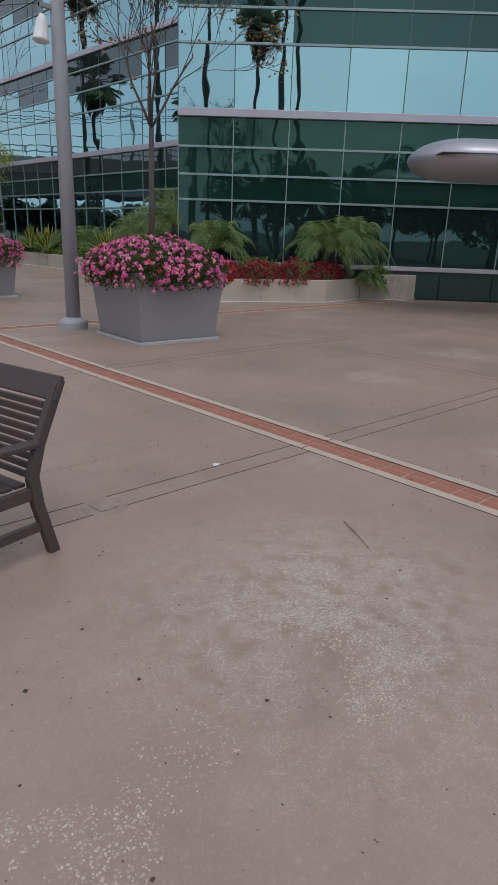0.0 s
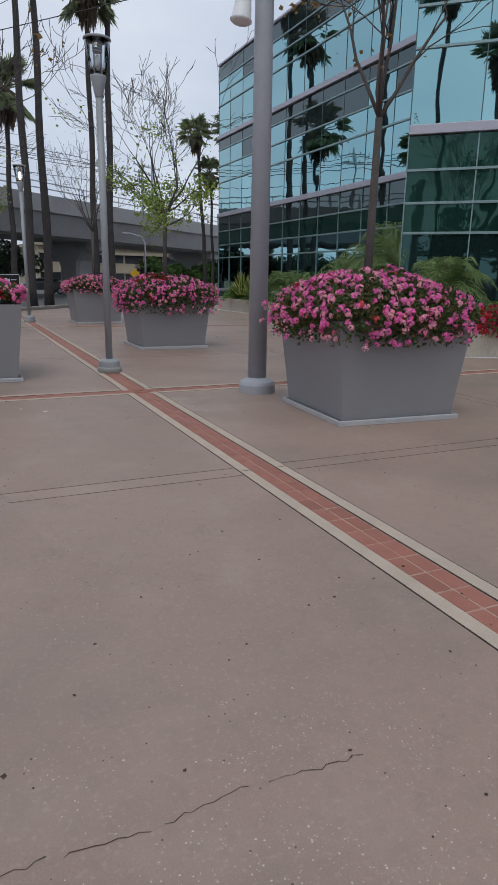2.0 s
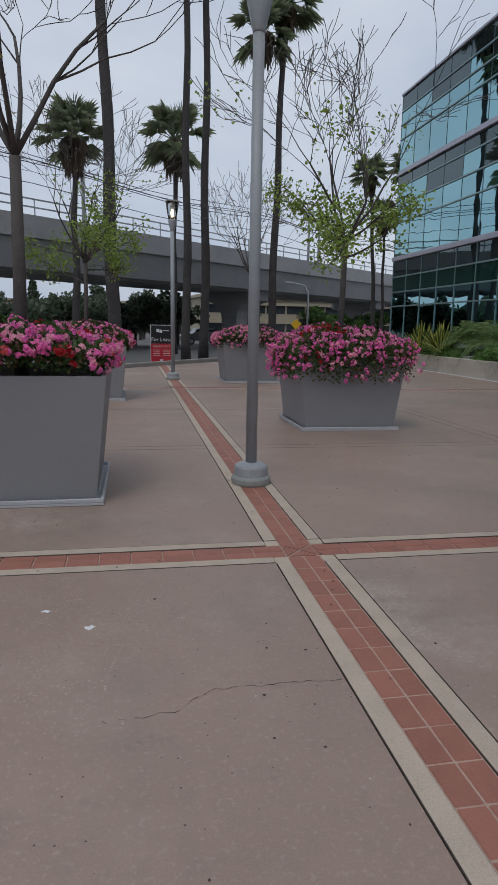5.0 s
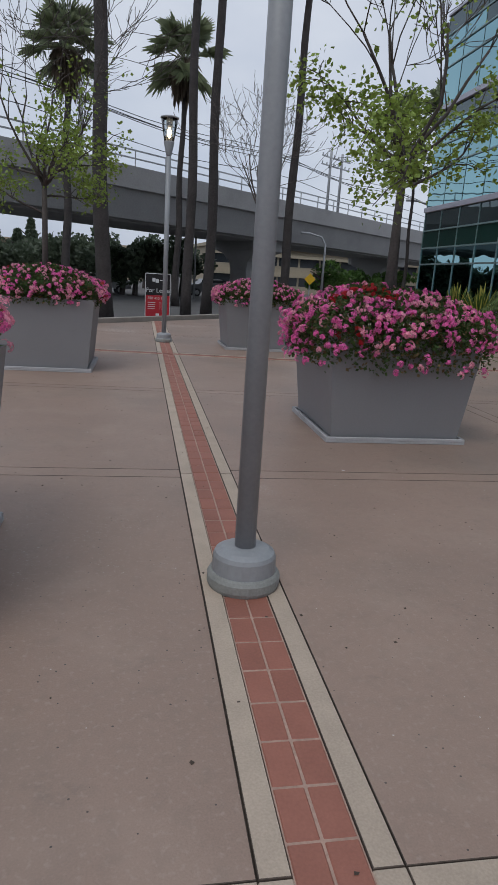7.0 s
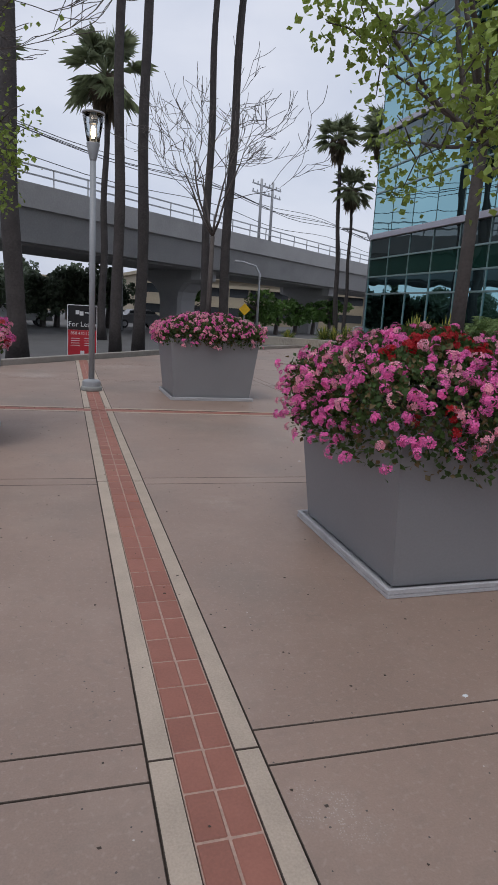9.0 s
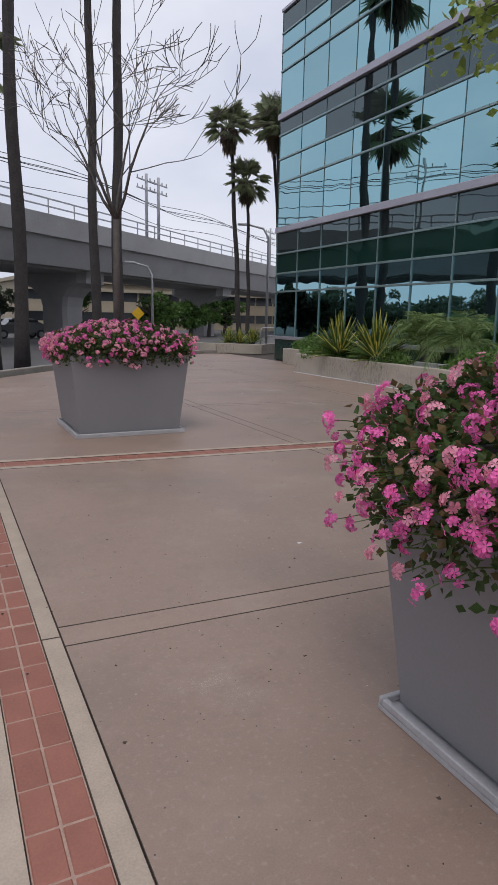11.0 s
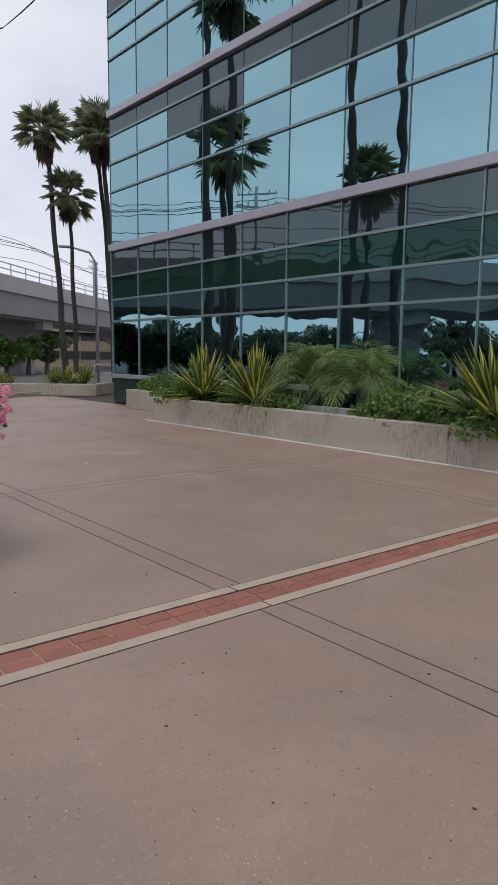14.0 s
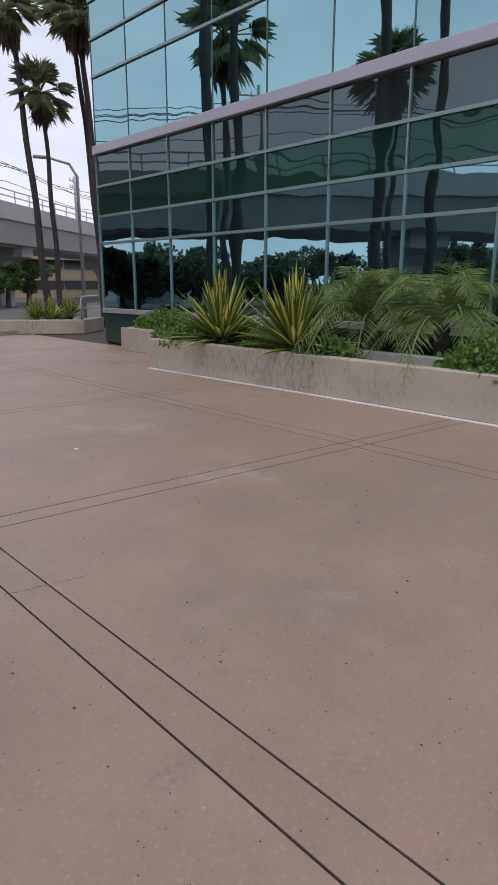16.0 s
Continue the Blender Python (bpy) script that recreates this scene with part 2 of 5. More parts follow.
M_LOW = mirror_glass("ground floor glass", (0.27, 0.48, 0.53), wave=0.007)
M_DARKPANEL = mat("dark green panel", (0.014, 0.045, 0.036), rough=0.25, var=0.15, bump=0.03)
M_CONC_GREY = mat("viaduct concrete", (0.345, 0.34, 0.34), rough=0.8, var=0.14, scale=0.35, fine=12, bump=0.15, patch=0.3, patch_colour=(0.2, 0.2, 0.2))
M_RAIL = mat("galvanised rail", (0.42, 0.43, 0.45), rough=0.5, metal=0.4, var=0.08, bump=0)
M_BARK = mat("grey bark", (0.085, 0.073, 0.068), rough=0.9, var=0.3, scale=8, fine=50, bump=0.5, dist=0.008)
M_PALMBARK = mat("palm bark", (0.058, 0.051, 0.05), rough=0.95, var=0.35, scale=3, fine=18, bump=0.7, dist=0.03)
M_SKIRT = leaf_mat("dead palm skirt", (0.19, 0.15, 0.11), var=0.4)
M_FAN = leaf_mat("fan palm leaf", (0.25, 0.29, 0.17), var=0.5)
M_FEATHER = leaf_mat("date palm leaf", (0.20, 0.285, 0.105), var=0.5)
M_LEAF = leaf_mat("geranium leaf", (0.062, 0.112, 0.032), var=0.6)
M_DEADLEAF = leaf_mat("dry geranium stem", (0.16, 0.115, 0.05), var=0.4)
M_PINK = leaf_mat("pink petal", (0.88, 0.19, 0.52), var=0.45)
M_ROSE = leaf_mat("pale pink petal", (0.88, 0.40, 0.52), var=0.4)
M_RED = leaf_mat("red petal", (0.45, 0.012, 0.022), var=0.35)
M_CORAL = leaf_mat("coral petal", (0.75, 0.10, 0.10), var=0.3)
M_TREELEAF = leaf_mat("young tree leaf", (0.25, 0.34, 0.072), var=0.5)
M_DRYLEAF = leaf_mat("dry tree leaf", (0.26, 0.17, 0.07), var=0.4)
M_SHRUB = leaf_mat("shrub leaf", (0.125, 0.23, 0.055), var=0.55)
M_HEDGE = leaf_mat("hedge leaf", (0.08, 0.155, 0.035), var=0.5)
M_FARLEAF = leaf_mat("dark pine foliage", (0.105, 0.135, 0.088), var=0.5)
M_BOUG = leaf_mat("crimson bract", (0.37, 0.011, 0.055), var=0.5)
M_YEL = leaf_mat("yellow blade", (0.62, 0.55, 0.13), var=0.3)
M_BLADE = leaf_mat("green blade", (0.10, 0.17, 0.045), var=0.35)
M_CHAIR = mat("dark brown slats", (0.072, 0.050, 0.050), rough=0.5, var=0.18, scale=9, fine=60, bump=0.2)
M_TAN = mat("tan facade", (0.36, 0.31, 0.23), rough=0.85, var=0.15, scale=0.3, fine=8, bump=0.05)
M_WINDARK = mat("dark far window", (0.03, 0.035, 0.04), rough=0.15, var=0.2, bump=0)
M_WHITE = mat("white paint", (0.72, 0.73, 0.75), rough=0.5, var=0.1, bump=0.05)
M_BLACK = mat("black print", (0.012, 0.012, 0.014), rough=0.5, var=0.1, bump=0)
M_REDSIGN = mat("red print", (0.52, 0.025, 0.04), rough=0.5, var=0.1, bump=0)
M_CABLE = mat("black cable", (0.03, 0.03, 0.032), rough=0.6, var=0.1, bump=0)
M_CARP = mat("grey car paint", (0.16, 0.165, 0.175), rough=0.25, var=0.08, bump=0, spec=0.6)
M_YSIGN = mat("yellow sign", (0.75, 0.45, 0.02), rough=0.5, var=0.1, bump=0)


def glow(name, colour, power):
    m = bpy.data.materials.new(name)
    m.use_nodes = True
    b = m.node_tree.nodes["Principled BSDF"]
    b.inputs["Emission Color"].default_value, b.inputs["Emission Strength"].default_value = (*colour, 1), power
    return m


def clear_glass(name):
    m = bpy.data.materials.new(name)
    m.use_nodes = True
    n, l = m.node_tree.nodes, m.node_tree.links
    tr, gl, mx, fr = n.new("ShaderNodeBsdfTransparent"), n.new("ShaderNodeBsdfGlossy"), n.new("ShaderNodeMixShader"), n.new("ShaderNodeFresnel")
    tr.inputs["Color"].default_value = (0.80, 0.83, 0.85, 1)
    gl.inputs["Roughness"].default_value = 0.05
    l.new(fr.outputs["Fac"], mx.inputs["Fac"])
    l.new(tr.outputs["BSDF"], mx.inputs[1])
    l.new(gl.outputs["BSDF"], mx.inputs[2])
    l.new(mx.outputs["Shader"], n["Material Output"].inputs["Surface"])
    return m


M_BULB = glow("warm bulb", (1.0, 0.72, 0.42), 9.0)
M_CLEAR = clear_glass("lamp glass")


# ---------------------------------------------------------------- mesh helpers
SMALL = {"foliage", "dry_foliage", "blossom", "leafage", "frond_crown", "blade_rosette", "stem_tuft", "crown"}


def finish(name, bm, material, parent=None, smooth=False):
    me = bpy.data.meshes.new(name)
    bm.to_mesh(me)
    bm.free()
    for m in (material if isinstance(material, (list, tuple)) else [material]):
        me.materials.append(m)
    if smooth:
        me.polygons.foreach_set("use_smooth", [True] * len(me.polygons))
    ob = new(name, me)
    if parent:
        ob.parent = parent
    return ob


def part(name, bm, material, parent, label="", smooth=False):
    ob = finish(name, bm, material, parent, smooth)
    return tagged(ob, label) if label else ob


def raw(name, verts, faces, material, parent=None, index=None, smooth=False):
    me = bpy.data.meshes.new(name)
    me.from_pydata(verts, [], faces)
    for m in (material if isinstance(material, (list, tuple)) else [material]):
        me.materials.append(m)
    if index is not None:
        me.polygons.foreach_set("material_index", index)
    if smooth:
        me.polygons.foreach_set("use_smooth", [True] * len(me.polygons))
    ob = new(name, me)
    if parent:
        ob.parent = parent
    if name in SMALL:
        tagged(ob, kind="stuff")
    return ob


def thing(name, label, category, at=(0, 0, 0), group="", kind="", rz=0):
    ob = new(name)
    ob.matrix_world = pose(*at, 0, 0, rz)
    return tagged(ob, label, category, group, kind)


def box(bm, x0, x1, y0, y1, z0, z1, bevel=0.0, m=None):
    r = bmesh.ops.create_cube(bm, size=1)
    for v in r["verts"]:
        v.co = Vector((x0 + (v.co.x + 0.5) * (x1 - x0), y0 + (v.co.y + 0.5) * (y1 - y0), z0 + (v.co.z + 0.5) * (z1 - z0)))
    vs = r["verts"]
    if bevel:
        es = {e for v in vs for e in v.link_edges}
        rb = bmesh.ops.bevel(bm, geom=list(es), offset=bevel, segments=1, affect="EDGES")
        vs = list({v for v in rb["verts"]} | {v for v in vs if v.is_valid})
    if m is not None:
        for v in vs:
            v.co = m @ v.co
    return vs


def boxes(*dims, bevel=0.0):
    bm = bmesh.new()
    for d in dims:
        box(bm, *d, bevel=bevel)
    return bm


def lathe(profile, steps=20):
    """A turned shape from (radius, height) pairs."""
    bm = bmesh.new()
    rings = []
    for r, z in profile:
        rings.append([bm.verts.new((r * math.cos(2 * math.pi * i / steps), r * math.sin(2 * math.pi * i / steps), z)) for i in range(steps)])
    for a, b in zip(rings, rings[1:]):
        for i in range(steps):
            bm.faces.new((a[i], a[(i + 1) % steps], b[(i + 1) % steps], b[i]))
    bm.faces.new(rings[0][::-1])
    bm.faces.new(rings[-1])
    return bm


def tube_data(points, radii, sides=7, verts=None, faces=None):
    """A tapered tube along points, added to verts and faces."""
    verts = [] if verts is None else verts
    faces = [] if faces is None else faces
    base = len(verts)
    pts = [Vector(p) for p in points]
    for i, p in enumerate(pts):
        d = (pts[min(i + 1, len(pts) - 1)] - pts[max(i - 1, 0)]).normalized()
        u = d.cross(Vector((0.31, 0.95, 0.07))).normalized()
        v = d.cross(u)
        for k in range(sides):
            a = 2 * math.pi * k / sides
            verts.append(tuple(p + radii[i] * (math.cos(a) * u + math.sin(a) * v)))
    for i in range(len(pts) - 1):
        for k in range(sides):
            a, b = base + i * sides + k, base + i * sides + (k + 1) % sides
            faces.append((a, b, b + sides, a + sides))
    faces.append(tuple(base + k for k in range(sides))[::-1])
    faces.append(tuple(base + (len(pts) - 1) * sides + k for k in range(sides)))
    return verts, faces


def leaf_cloud(rng, centres, size, verts, faces, flat=0.0, droop=0.0, fold=0.25):
    """One folded leaf (two triangles pairs) at each centre."""
    for c in centres:
        d = Vector(rng.normal(size=3))
        d.z = d.z * (1 - flat) - droop
        d.normalize()
        s = d.cross(Vector(rng.normal(size=3))).normalized()
        up = d.cross(s)
        L = size * rng.uniform(0.6, 1.35)
        w = L * rng.uniform(0.32, 0.5)
        c = Vector(c)
        i = len(verts)
        tip, mid = c + d * L, c + d * L * 0.5
        verts += [tuple(c), tuple(mid + s * w + up * fold * w), tuple(tip), tuple(mid - s * w + up * fold * w)]
        faces += [(i, i + 1, i + 2), (i, i + 2, i + 3)]


def wall_run(name, pts, height, thick, material, parent, z0=0.0, bevel=0.015):
    """Wall pieces along a polyline; its face lies on the line, its body to the line's left (to its right where thick is negative)."""
    for (x0, y0), (x1, y1) in zip(pts, pts[1:]):
        L, a = math.hypot(x1 - x0, y1 - y0), math.atan2(y1 - y0, x1 - x0)
        bm = bmesh.new()
        box(bm, 0.002, L - 0.002, min(0, thick), max(0, thick), z0, z0 + height, bevel)
        bmesh.ops.transform(bm, matrix=Matrix.Translation((x0, y0, 0)) @ Matrix.Rotation(a, 4, "Z"), verts=bm.verts)
        part(name, bm, material, parent)


# ---------------------------------------------------------------- ground, street, plaza edge
EDGE = [(-16.0, 1.2), (-1.92, 17.88), (2.4, 23.24), (10.5, 31.1), (13.2, 31.4)]

bm = bmesh.new()
bmesh.ops.create_grid(bm, x_segments=2, y_segments=2, size=1500, matrix=Matrix.Translation((0, 0, -0.16)))
tagged(finish("ground", bm, M_ASPH), "flat grey asphalt street reaching into the distance", "ground", kind="structure")

bm = bmesh.new()
vs = [bm.verts.new((x, y, z)) for z in (-0.15, -0.014) for x, y in [(-16, -22), (30, -22), (30, 31.5), *EDGE[::-1]]]
n8 = len(vs) // 2
bm.faces.new(vs[:n8][::-1])
bm.faces.new(vs[n8:])
for i in range(n8):
    bm.faces.new((vs[i], vs[(i + 1) % n8], vs[n8 + (i + 1) % n8], vs[n8 + i]))
tagged(finish("plaza_base", bm, M_SUB), "dark dirt bed that shows in the pavement joints", "pavement base", kind="structure")

kerb = thing("kerb", "low pale concrete kerb along the plaza's street edge", "kerb", kind="structure")
wall_run("kerb_stone", EDGE, 0.30, 0.16, mat("kerb concrete", (0.33, 0.30, 0.27), rough=0.8, var=0.2, scale=3, fine=50, bump=0.3), kerb, z0=-0.15)

# ---------------------------------------------------------------- glass building
COL = 1.56
ROWS_Z = [(0.95, 2.62, "low"), (2.62, 3.30, "low"), (3.30, 4.03, "green"), (4.03, 4.79, "span"),
          (5.0, 6.6, "glass"), (6.6, 7.44, "glass"), (7.44, 8.27, "glass"), (8.27, 8.78, "span"),
          (9.0, 10.45, "glass"), (10.45, 11.1, "glass"), (11.1, 11.7, "glass"), (11.7, 12.4, "span")]
GLASSES = {"low": M_LOW, "green": M_GREEN, "span": M_SPAN, "glass": M_GLASS, "wing": M_WING}
PANES = {}


def pane_mesh(w, h, kind):
    key = (round(w, 3), round(h, 3), kind)
    if key not in PANES:
        b = boxes((0.012, w - 0.012, -0.02, 0.0, 0.012, h - 0.012))
        me = bpy.data.meshes.new("pane")
        b.to_mesh(me)
        b.free()
        me.materials.append(GLASSES[kind])
        PANES[key] = me
    return PANES[key]


def curtain_wall(name, label, origin, angle, cols, wing=False, width=COL):
    """A glazed front; its columns run along local x from origin, its face looks along local -y."""
    top = thing(name, label, "glass facade", (*origin, 0), kind="structure", rz=angle)
    L = cols * width
    rnd = random.Random(len(name))
    part("core", boxes((0.01, L - 0.01, 0.06, 0.30, 0.0, 12.38)), M_GASKET, top)
    part("base_panel", boxes(*[(i * width + 0.01, (i + 1) * width - 0.01, 0.0, 0.05, 0.04, 0.82) for i in range(cols)], bevel=0.004), M_DARKPANEL, top, "dark green glossy base panel")
    part("sill", boxes((0, L, -0.06, 0.06, 0.825, 0.95), bevel=0.008), M_SILVER, top, "pale aluminium sill")
    for z in (4.79, 8.78):
        part("floor_band", boxes((0, L, -0.12, 0.06, z, z + 0.21), bevel=0.012), M_SILVER, top, "projecting pale aluminium band between storeys")
    part("parapet_cap", boxes((0, L, -0.08, 0.35, 12.4, 12.5), bevel=0.01), M_SILVER, top, "aluminium roof edge cap")
    for i in range(cols + 1):
        part("mullion", boxes((i * width - 0.014, i * width + 0.014, -0.035, 0.06, 0.95, 4.79)), M_MULL, top, "pale slim mullion")
        part("mullion", boxes((i * width - 0.012, i * width + 0.012, -0.012, 0.06, 5.0, 8.78), (i * width - 0.012, i * width + 0.012, -0.012, 0.06, 9.0, 12.4)), M_MULLV, top)
    for z0, z1, kind in ROWS_Z:
        if z0 not in (0.95, 5.0, 9.0):
            part("transom", boxes((0, L, -0.045, 0.06, z0 - 0.03, z0 + 0.03), bevel=0.004), M_MULL, top)
        for i in range(cols):
            k = kind
            if kind == "glass" and z0 in (7.44, 11.1) and not wing and i > 1 and i % 5 != 4:
                k = "span"
            if wing and z0 in (2.62, 3.3, 4.03):
                k = "green"
            # ground-floor panes get the dark tint too, standing in for dark reflections
            if wing and (z0 > 7 or z0 == 0.95 or z0 == 6.6 and i > 1):
                k = "wing"
            ob = new("pane", pane_mesh(width, z1 - z0, k))
            ob.parent = top
            ob.matrix_local = pose(i * width, 0.02, z0, rnd.uniform(-0.10, 0.10), 0, rnd.uniform(-0.14, 0.14))
    return top


curtain_wall("facade_west", "reflective teal glass curtain wall with aluminium bands", (11.75, 26.65), -90, 12, width=1.58)
curtain_wall("facade_entrance", "dark green reflective glass front set at an angle", (7.85, 4.85), -45, 12, wing=True)
bm = boxes((11.9, 30, 26.3, 26.6, 0, 12.4))
box(bm, 0, 5.4, -0.35, -0.1, 0, 12.38, m=Matrix.Translation((7.95, 4.95, 0)) @ Matrix.Rotation(radians(45), 4, "Z"))
box(bm, 0, 0.3, 0.4, 12, 0, 12.4, m=Matrix.Translation((21.1, -8.4, 0)) @ Matrix.Rotation(radians(-45), 4, "Z"))
tagged(finish("wall_back", bm, M_DARKPANEL), "plain dark side walls of the glass building", "wall", kind="structure")
bm = bmesh.new()
bm.faces.new([bm.verts.new((x, y, 12.36)) for x, y in ((8.05, 4.95), (20.9, -8.2), (30, 0), (30, 26.5), (11.9, 26.5), (11.9, 8.8))])
tagged(finish("roof", bm, M_FOOT), "flat grey roof of the glass building", "roof", kind="structure")

# rounded metal canopy end beside the entrance
canopy = thing("entrance_canopy", "brushed metal entrance canopy with a rounded end", "canopy", (9.55, -2.0, 3.05), rz=-42)
bm = bmesh.new()
bmesh.ops.create_uvsphere(bm, u_segments=24, v_segments=14, radius=1)
for v in bm.verts:
    v.co = Vector((v.co.x * 1.1 + (7.5 if v.co.x > 0.05 else 0.9), v.co.y * 1.5, 0.40 + v.co.z * 0.44))
part("shell", bm, M_SILVER, canopy, "rounded brushed metal shell", smooth=True)
part("seam", boxes((0.1, 8.0, -1.515, 1.515, 0.39, 0.405)), M_GASKET, canopy)
part("post", boxes((6.0, 6.25, -0.12, 0.12, -3.05, 0.1)), M_SILVER, canopy)

# ---------------------------------------------------------------- planting beds against the glass
beds = thing("planter_wall", "low weathered concrete retaining wall of the planting bed", "planter wall", kind="structure")
wall_run("wall_piece", [(14.0, -0.24), (12.5, -0.15), (11.4, 0.75)][::1], 0.72, -0.2, M_WALLC, beds)
wall_run("wall_piece", [(11.4, 0.75), (9.65, 0.55), (7.02, 1.95), (6.3, 4.2), (8.6, 8.2), (9.70, 9.8)], 0.58, -0.2, M_WALLC, beds)
wall_run("wall_piece", [(9.70, 9.8), (9.71, 13.25), (9.70, 17.2), (9.64, 21.38), (11.0, 21.40)], 0.575, -0.2, M_WALLC, beds)
wall_run("wall_piece", [(11.0, 21.40), (11.0, 24.63), (11.7, 24.63)], 0.56, -0.2, M_WALLC, beds)
wall_run("wall_piece", [(10.55, 10.0), (10.6, 15.4), (10.6, 17.2)], 0.62, 0.18, mat("pale inner wall", (0.5, 0.5, 0.5), rough=0.7, var=0.15), beds)
edge = thing("wall_edging", "thin pale strip along the foot of the planter wall", "edging", kind="structure")
wall_run("strip", [(9.69, 9.8), (9.70, 13.25), (9.69, 17.2), (9.63, 21.34)], 0.012, 0.07, M_WHITE, edge, z0=0.0, bevel=0)
wall_run("strip", [(12.5, -0.16), (11.4, 0.74), (9.65, 0.54), (7.01, 1.94)], 0.012, 0.07, M_WHITE, edge, z0=0.0, bevel=0)
bm = bmesh.new()
for poly in ([(9.78, 9.8), (11.72, 9.8), (11.72, 21.3), (9.66, 21.3)], [(11.1, 21.3), (11.72, 21.3), (11.72, 24.6), (11.1, 24.6)], [(8.7, 8.2), (6.5, 4.2), (7.15, 2.0), (9.65, 0.7), (11.4, 0.9), (12.5, 0.0), (12.7, 0.1), (7.9, 4.9), (11.7, 8.7), (11.7, 9.8), (9.78, 9.8)]):
    bm.faces.new([bm.verts.new((x, y, 0.44)) for x, y in poly])
tagged(finish("bed_soil", bm, M_SOIL), "dark brown planting soil behind the low wall", "soil", kind="structure")

# low wall and rail beyond the building's corner
far_wall = thing("low_wall", "low grey concrete wall round a planted corner", "low wall", kind="structure")
wall_run("wall_piece", [(14.4, 31.3), (12.9, 29.97), (11.2, 31.2), (9.0, 33.2)][::-1], 0.45, 0.25, M_WALLC, far_wall)
rail = thing("handrail", "bent galvanised tube handrail on the low wall", "handrail")
v, f = tube_data([(12.95, 30.2, 0.44), (12.95, 30.2, 1.05), (13.0, 30.25, 1.15), (13.1, 30.3, 1.18), (14.3, 31.4, 1.18)], [0.028] * 5, 8)
raw("top_rail", v, f, M_RAIL, rail, smooth=True)
v, f = tube_data([(12.97, 30.22, 0.8), (14.3, 31.4, 0.8)], [0.022] * 2, 8)
raw("mid_rail", v, f, M_RAIL, rail, smooth=True)

# ---------------------------------------------------------------- elevated railway
VIA = [(-69.4, -22.9), (-49.3, -2.7), (-30.2, 15.8), (-11.4, 32.0), (7.4, 48.4), (22.6, 61.6), (41.4, 76.8), (66.1, 94.7)]
VZ = 4.3


def sweep(section, pts, zoff):
    """A section (across, height) drawn along a plan polyline."""
    bm = bmesh.new()
    rows = []
    P = [Vector((x, y, 0)) for x, y in pts]
    for i, p in enumerate(P):
        d = (P[min(i + 1, len(P) - 1)] - P[max(i - 1, 0)]).normalized()
        nrm = Vector((-d.y, d.x, 0))
        rows.append([bm.verts.new(p + nrm * a + Vector((0, 0, zoff + h))) for a, h in section])
    for a, b in zip(rows, rows[1:]):
        for k in range(len(section)):
            k2 = (k + 1) % len(section)
            bm.faces.new((a[k], b[k], b[k2], a[k2]))
    bm.faces.new(rows[0])
    bm.faces.new(rows[-1][::-1])
    bmesh.ops.recalc_face_normals(bm, faces=bm.faces)
    return bm


def smooth_line(pts, n=8):
    out = []
    for i in range(len(pts) - 1):
        p0, p1, p2, p3 = (np.array(pts[max(0, min(len(pts) - 1, j))], float) for j in (i - 1, i, i + 1, i + 2))
        for k in range(n):
            t = k / n
            out.append(tuple(0.5 * ((2 * p1) + (p2 - p0) * t + (2 * p0 - 5 * p1 + 4 * p2 - p3) * t * t + (3 * p1 - p0 - 3 * p2 + p3) * t ** 3)))
    return out + [pts[-1]]


VLINE = smooth_line(VIA)
via = thing("viaduct", "grey concrete elevated railway viaduct on flared piers", "viaduct", kind="structure")
part("girder", sweep([(-3.4, 0.0), (3.4, 0.0), (3.9, 1.4), (3.9, 1.6), (-3.9, 1.6), (-3.9, 1.4)], VLINE, VZ), M_CONC_GREY, via)
part("soffit", sweep([(-2.6, -0.12), (2.6, -0.12), (2.6, 0.02), (-2.6, 0.02)], VLINE, VZ), M_CONC_GREY, via)
for side in (-1, 1):
    part("parapet", sweep([(side * 4.15, 1.5), (side * 4.15, 2.62), (side * 3.9, 2.62), (side * 3.9, 1.5)], VLINE, VZ), M_CONC_GREY, via, "concrete parapet beam")
    for h in (3.02, 3.42):
        part("rail_bar", sweep([(side * 4.03 - 0.035, h - 0.035), (side * 4.03 + 0.035, h - 0.035), (side * 4.03 + 0.035, h + 0.035), (side * 4.03 - 0.035, h + 0.035)], VLINE, VZ), M_RAIL, via)
    acc = 0.0
    for a, b in zip(VLINE, VLINE[1:]):
        d = Vector((b[0] - a[0], b[1] - a[1], 0))
        L = d.length
        d.normalize()
        nn = Vector((-d.y, d.x, 0))
        while acc < L:
            p = Vector((a[0], a[1], 0)) + d * acc + nn * side * 4.03
            if -16 < p.x < 34:
                part("rail_post", boxes((p.x - 0.03, p.x + 0.03, p.y - 0.03, p.y + 0.03, VZ + 2.6, VZ + 3.44)), M_RAIL, via)
            acc += 2.2
        acc -= L
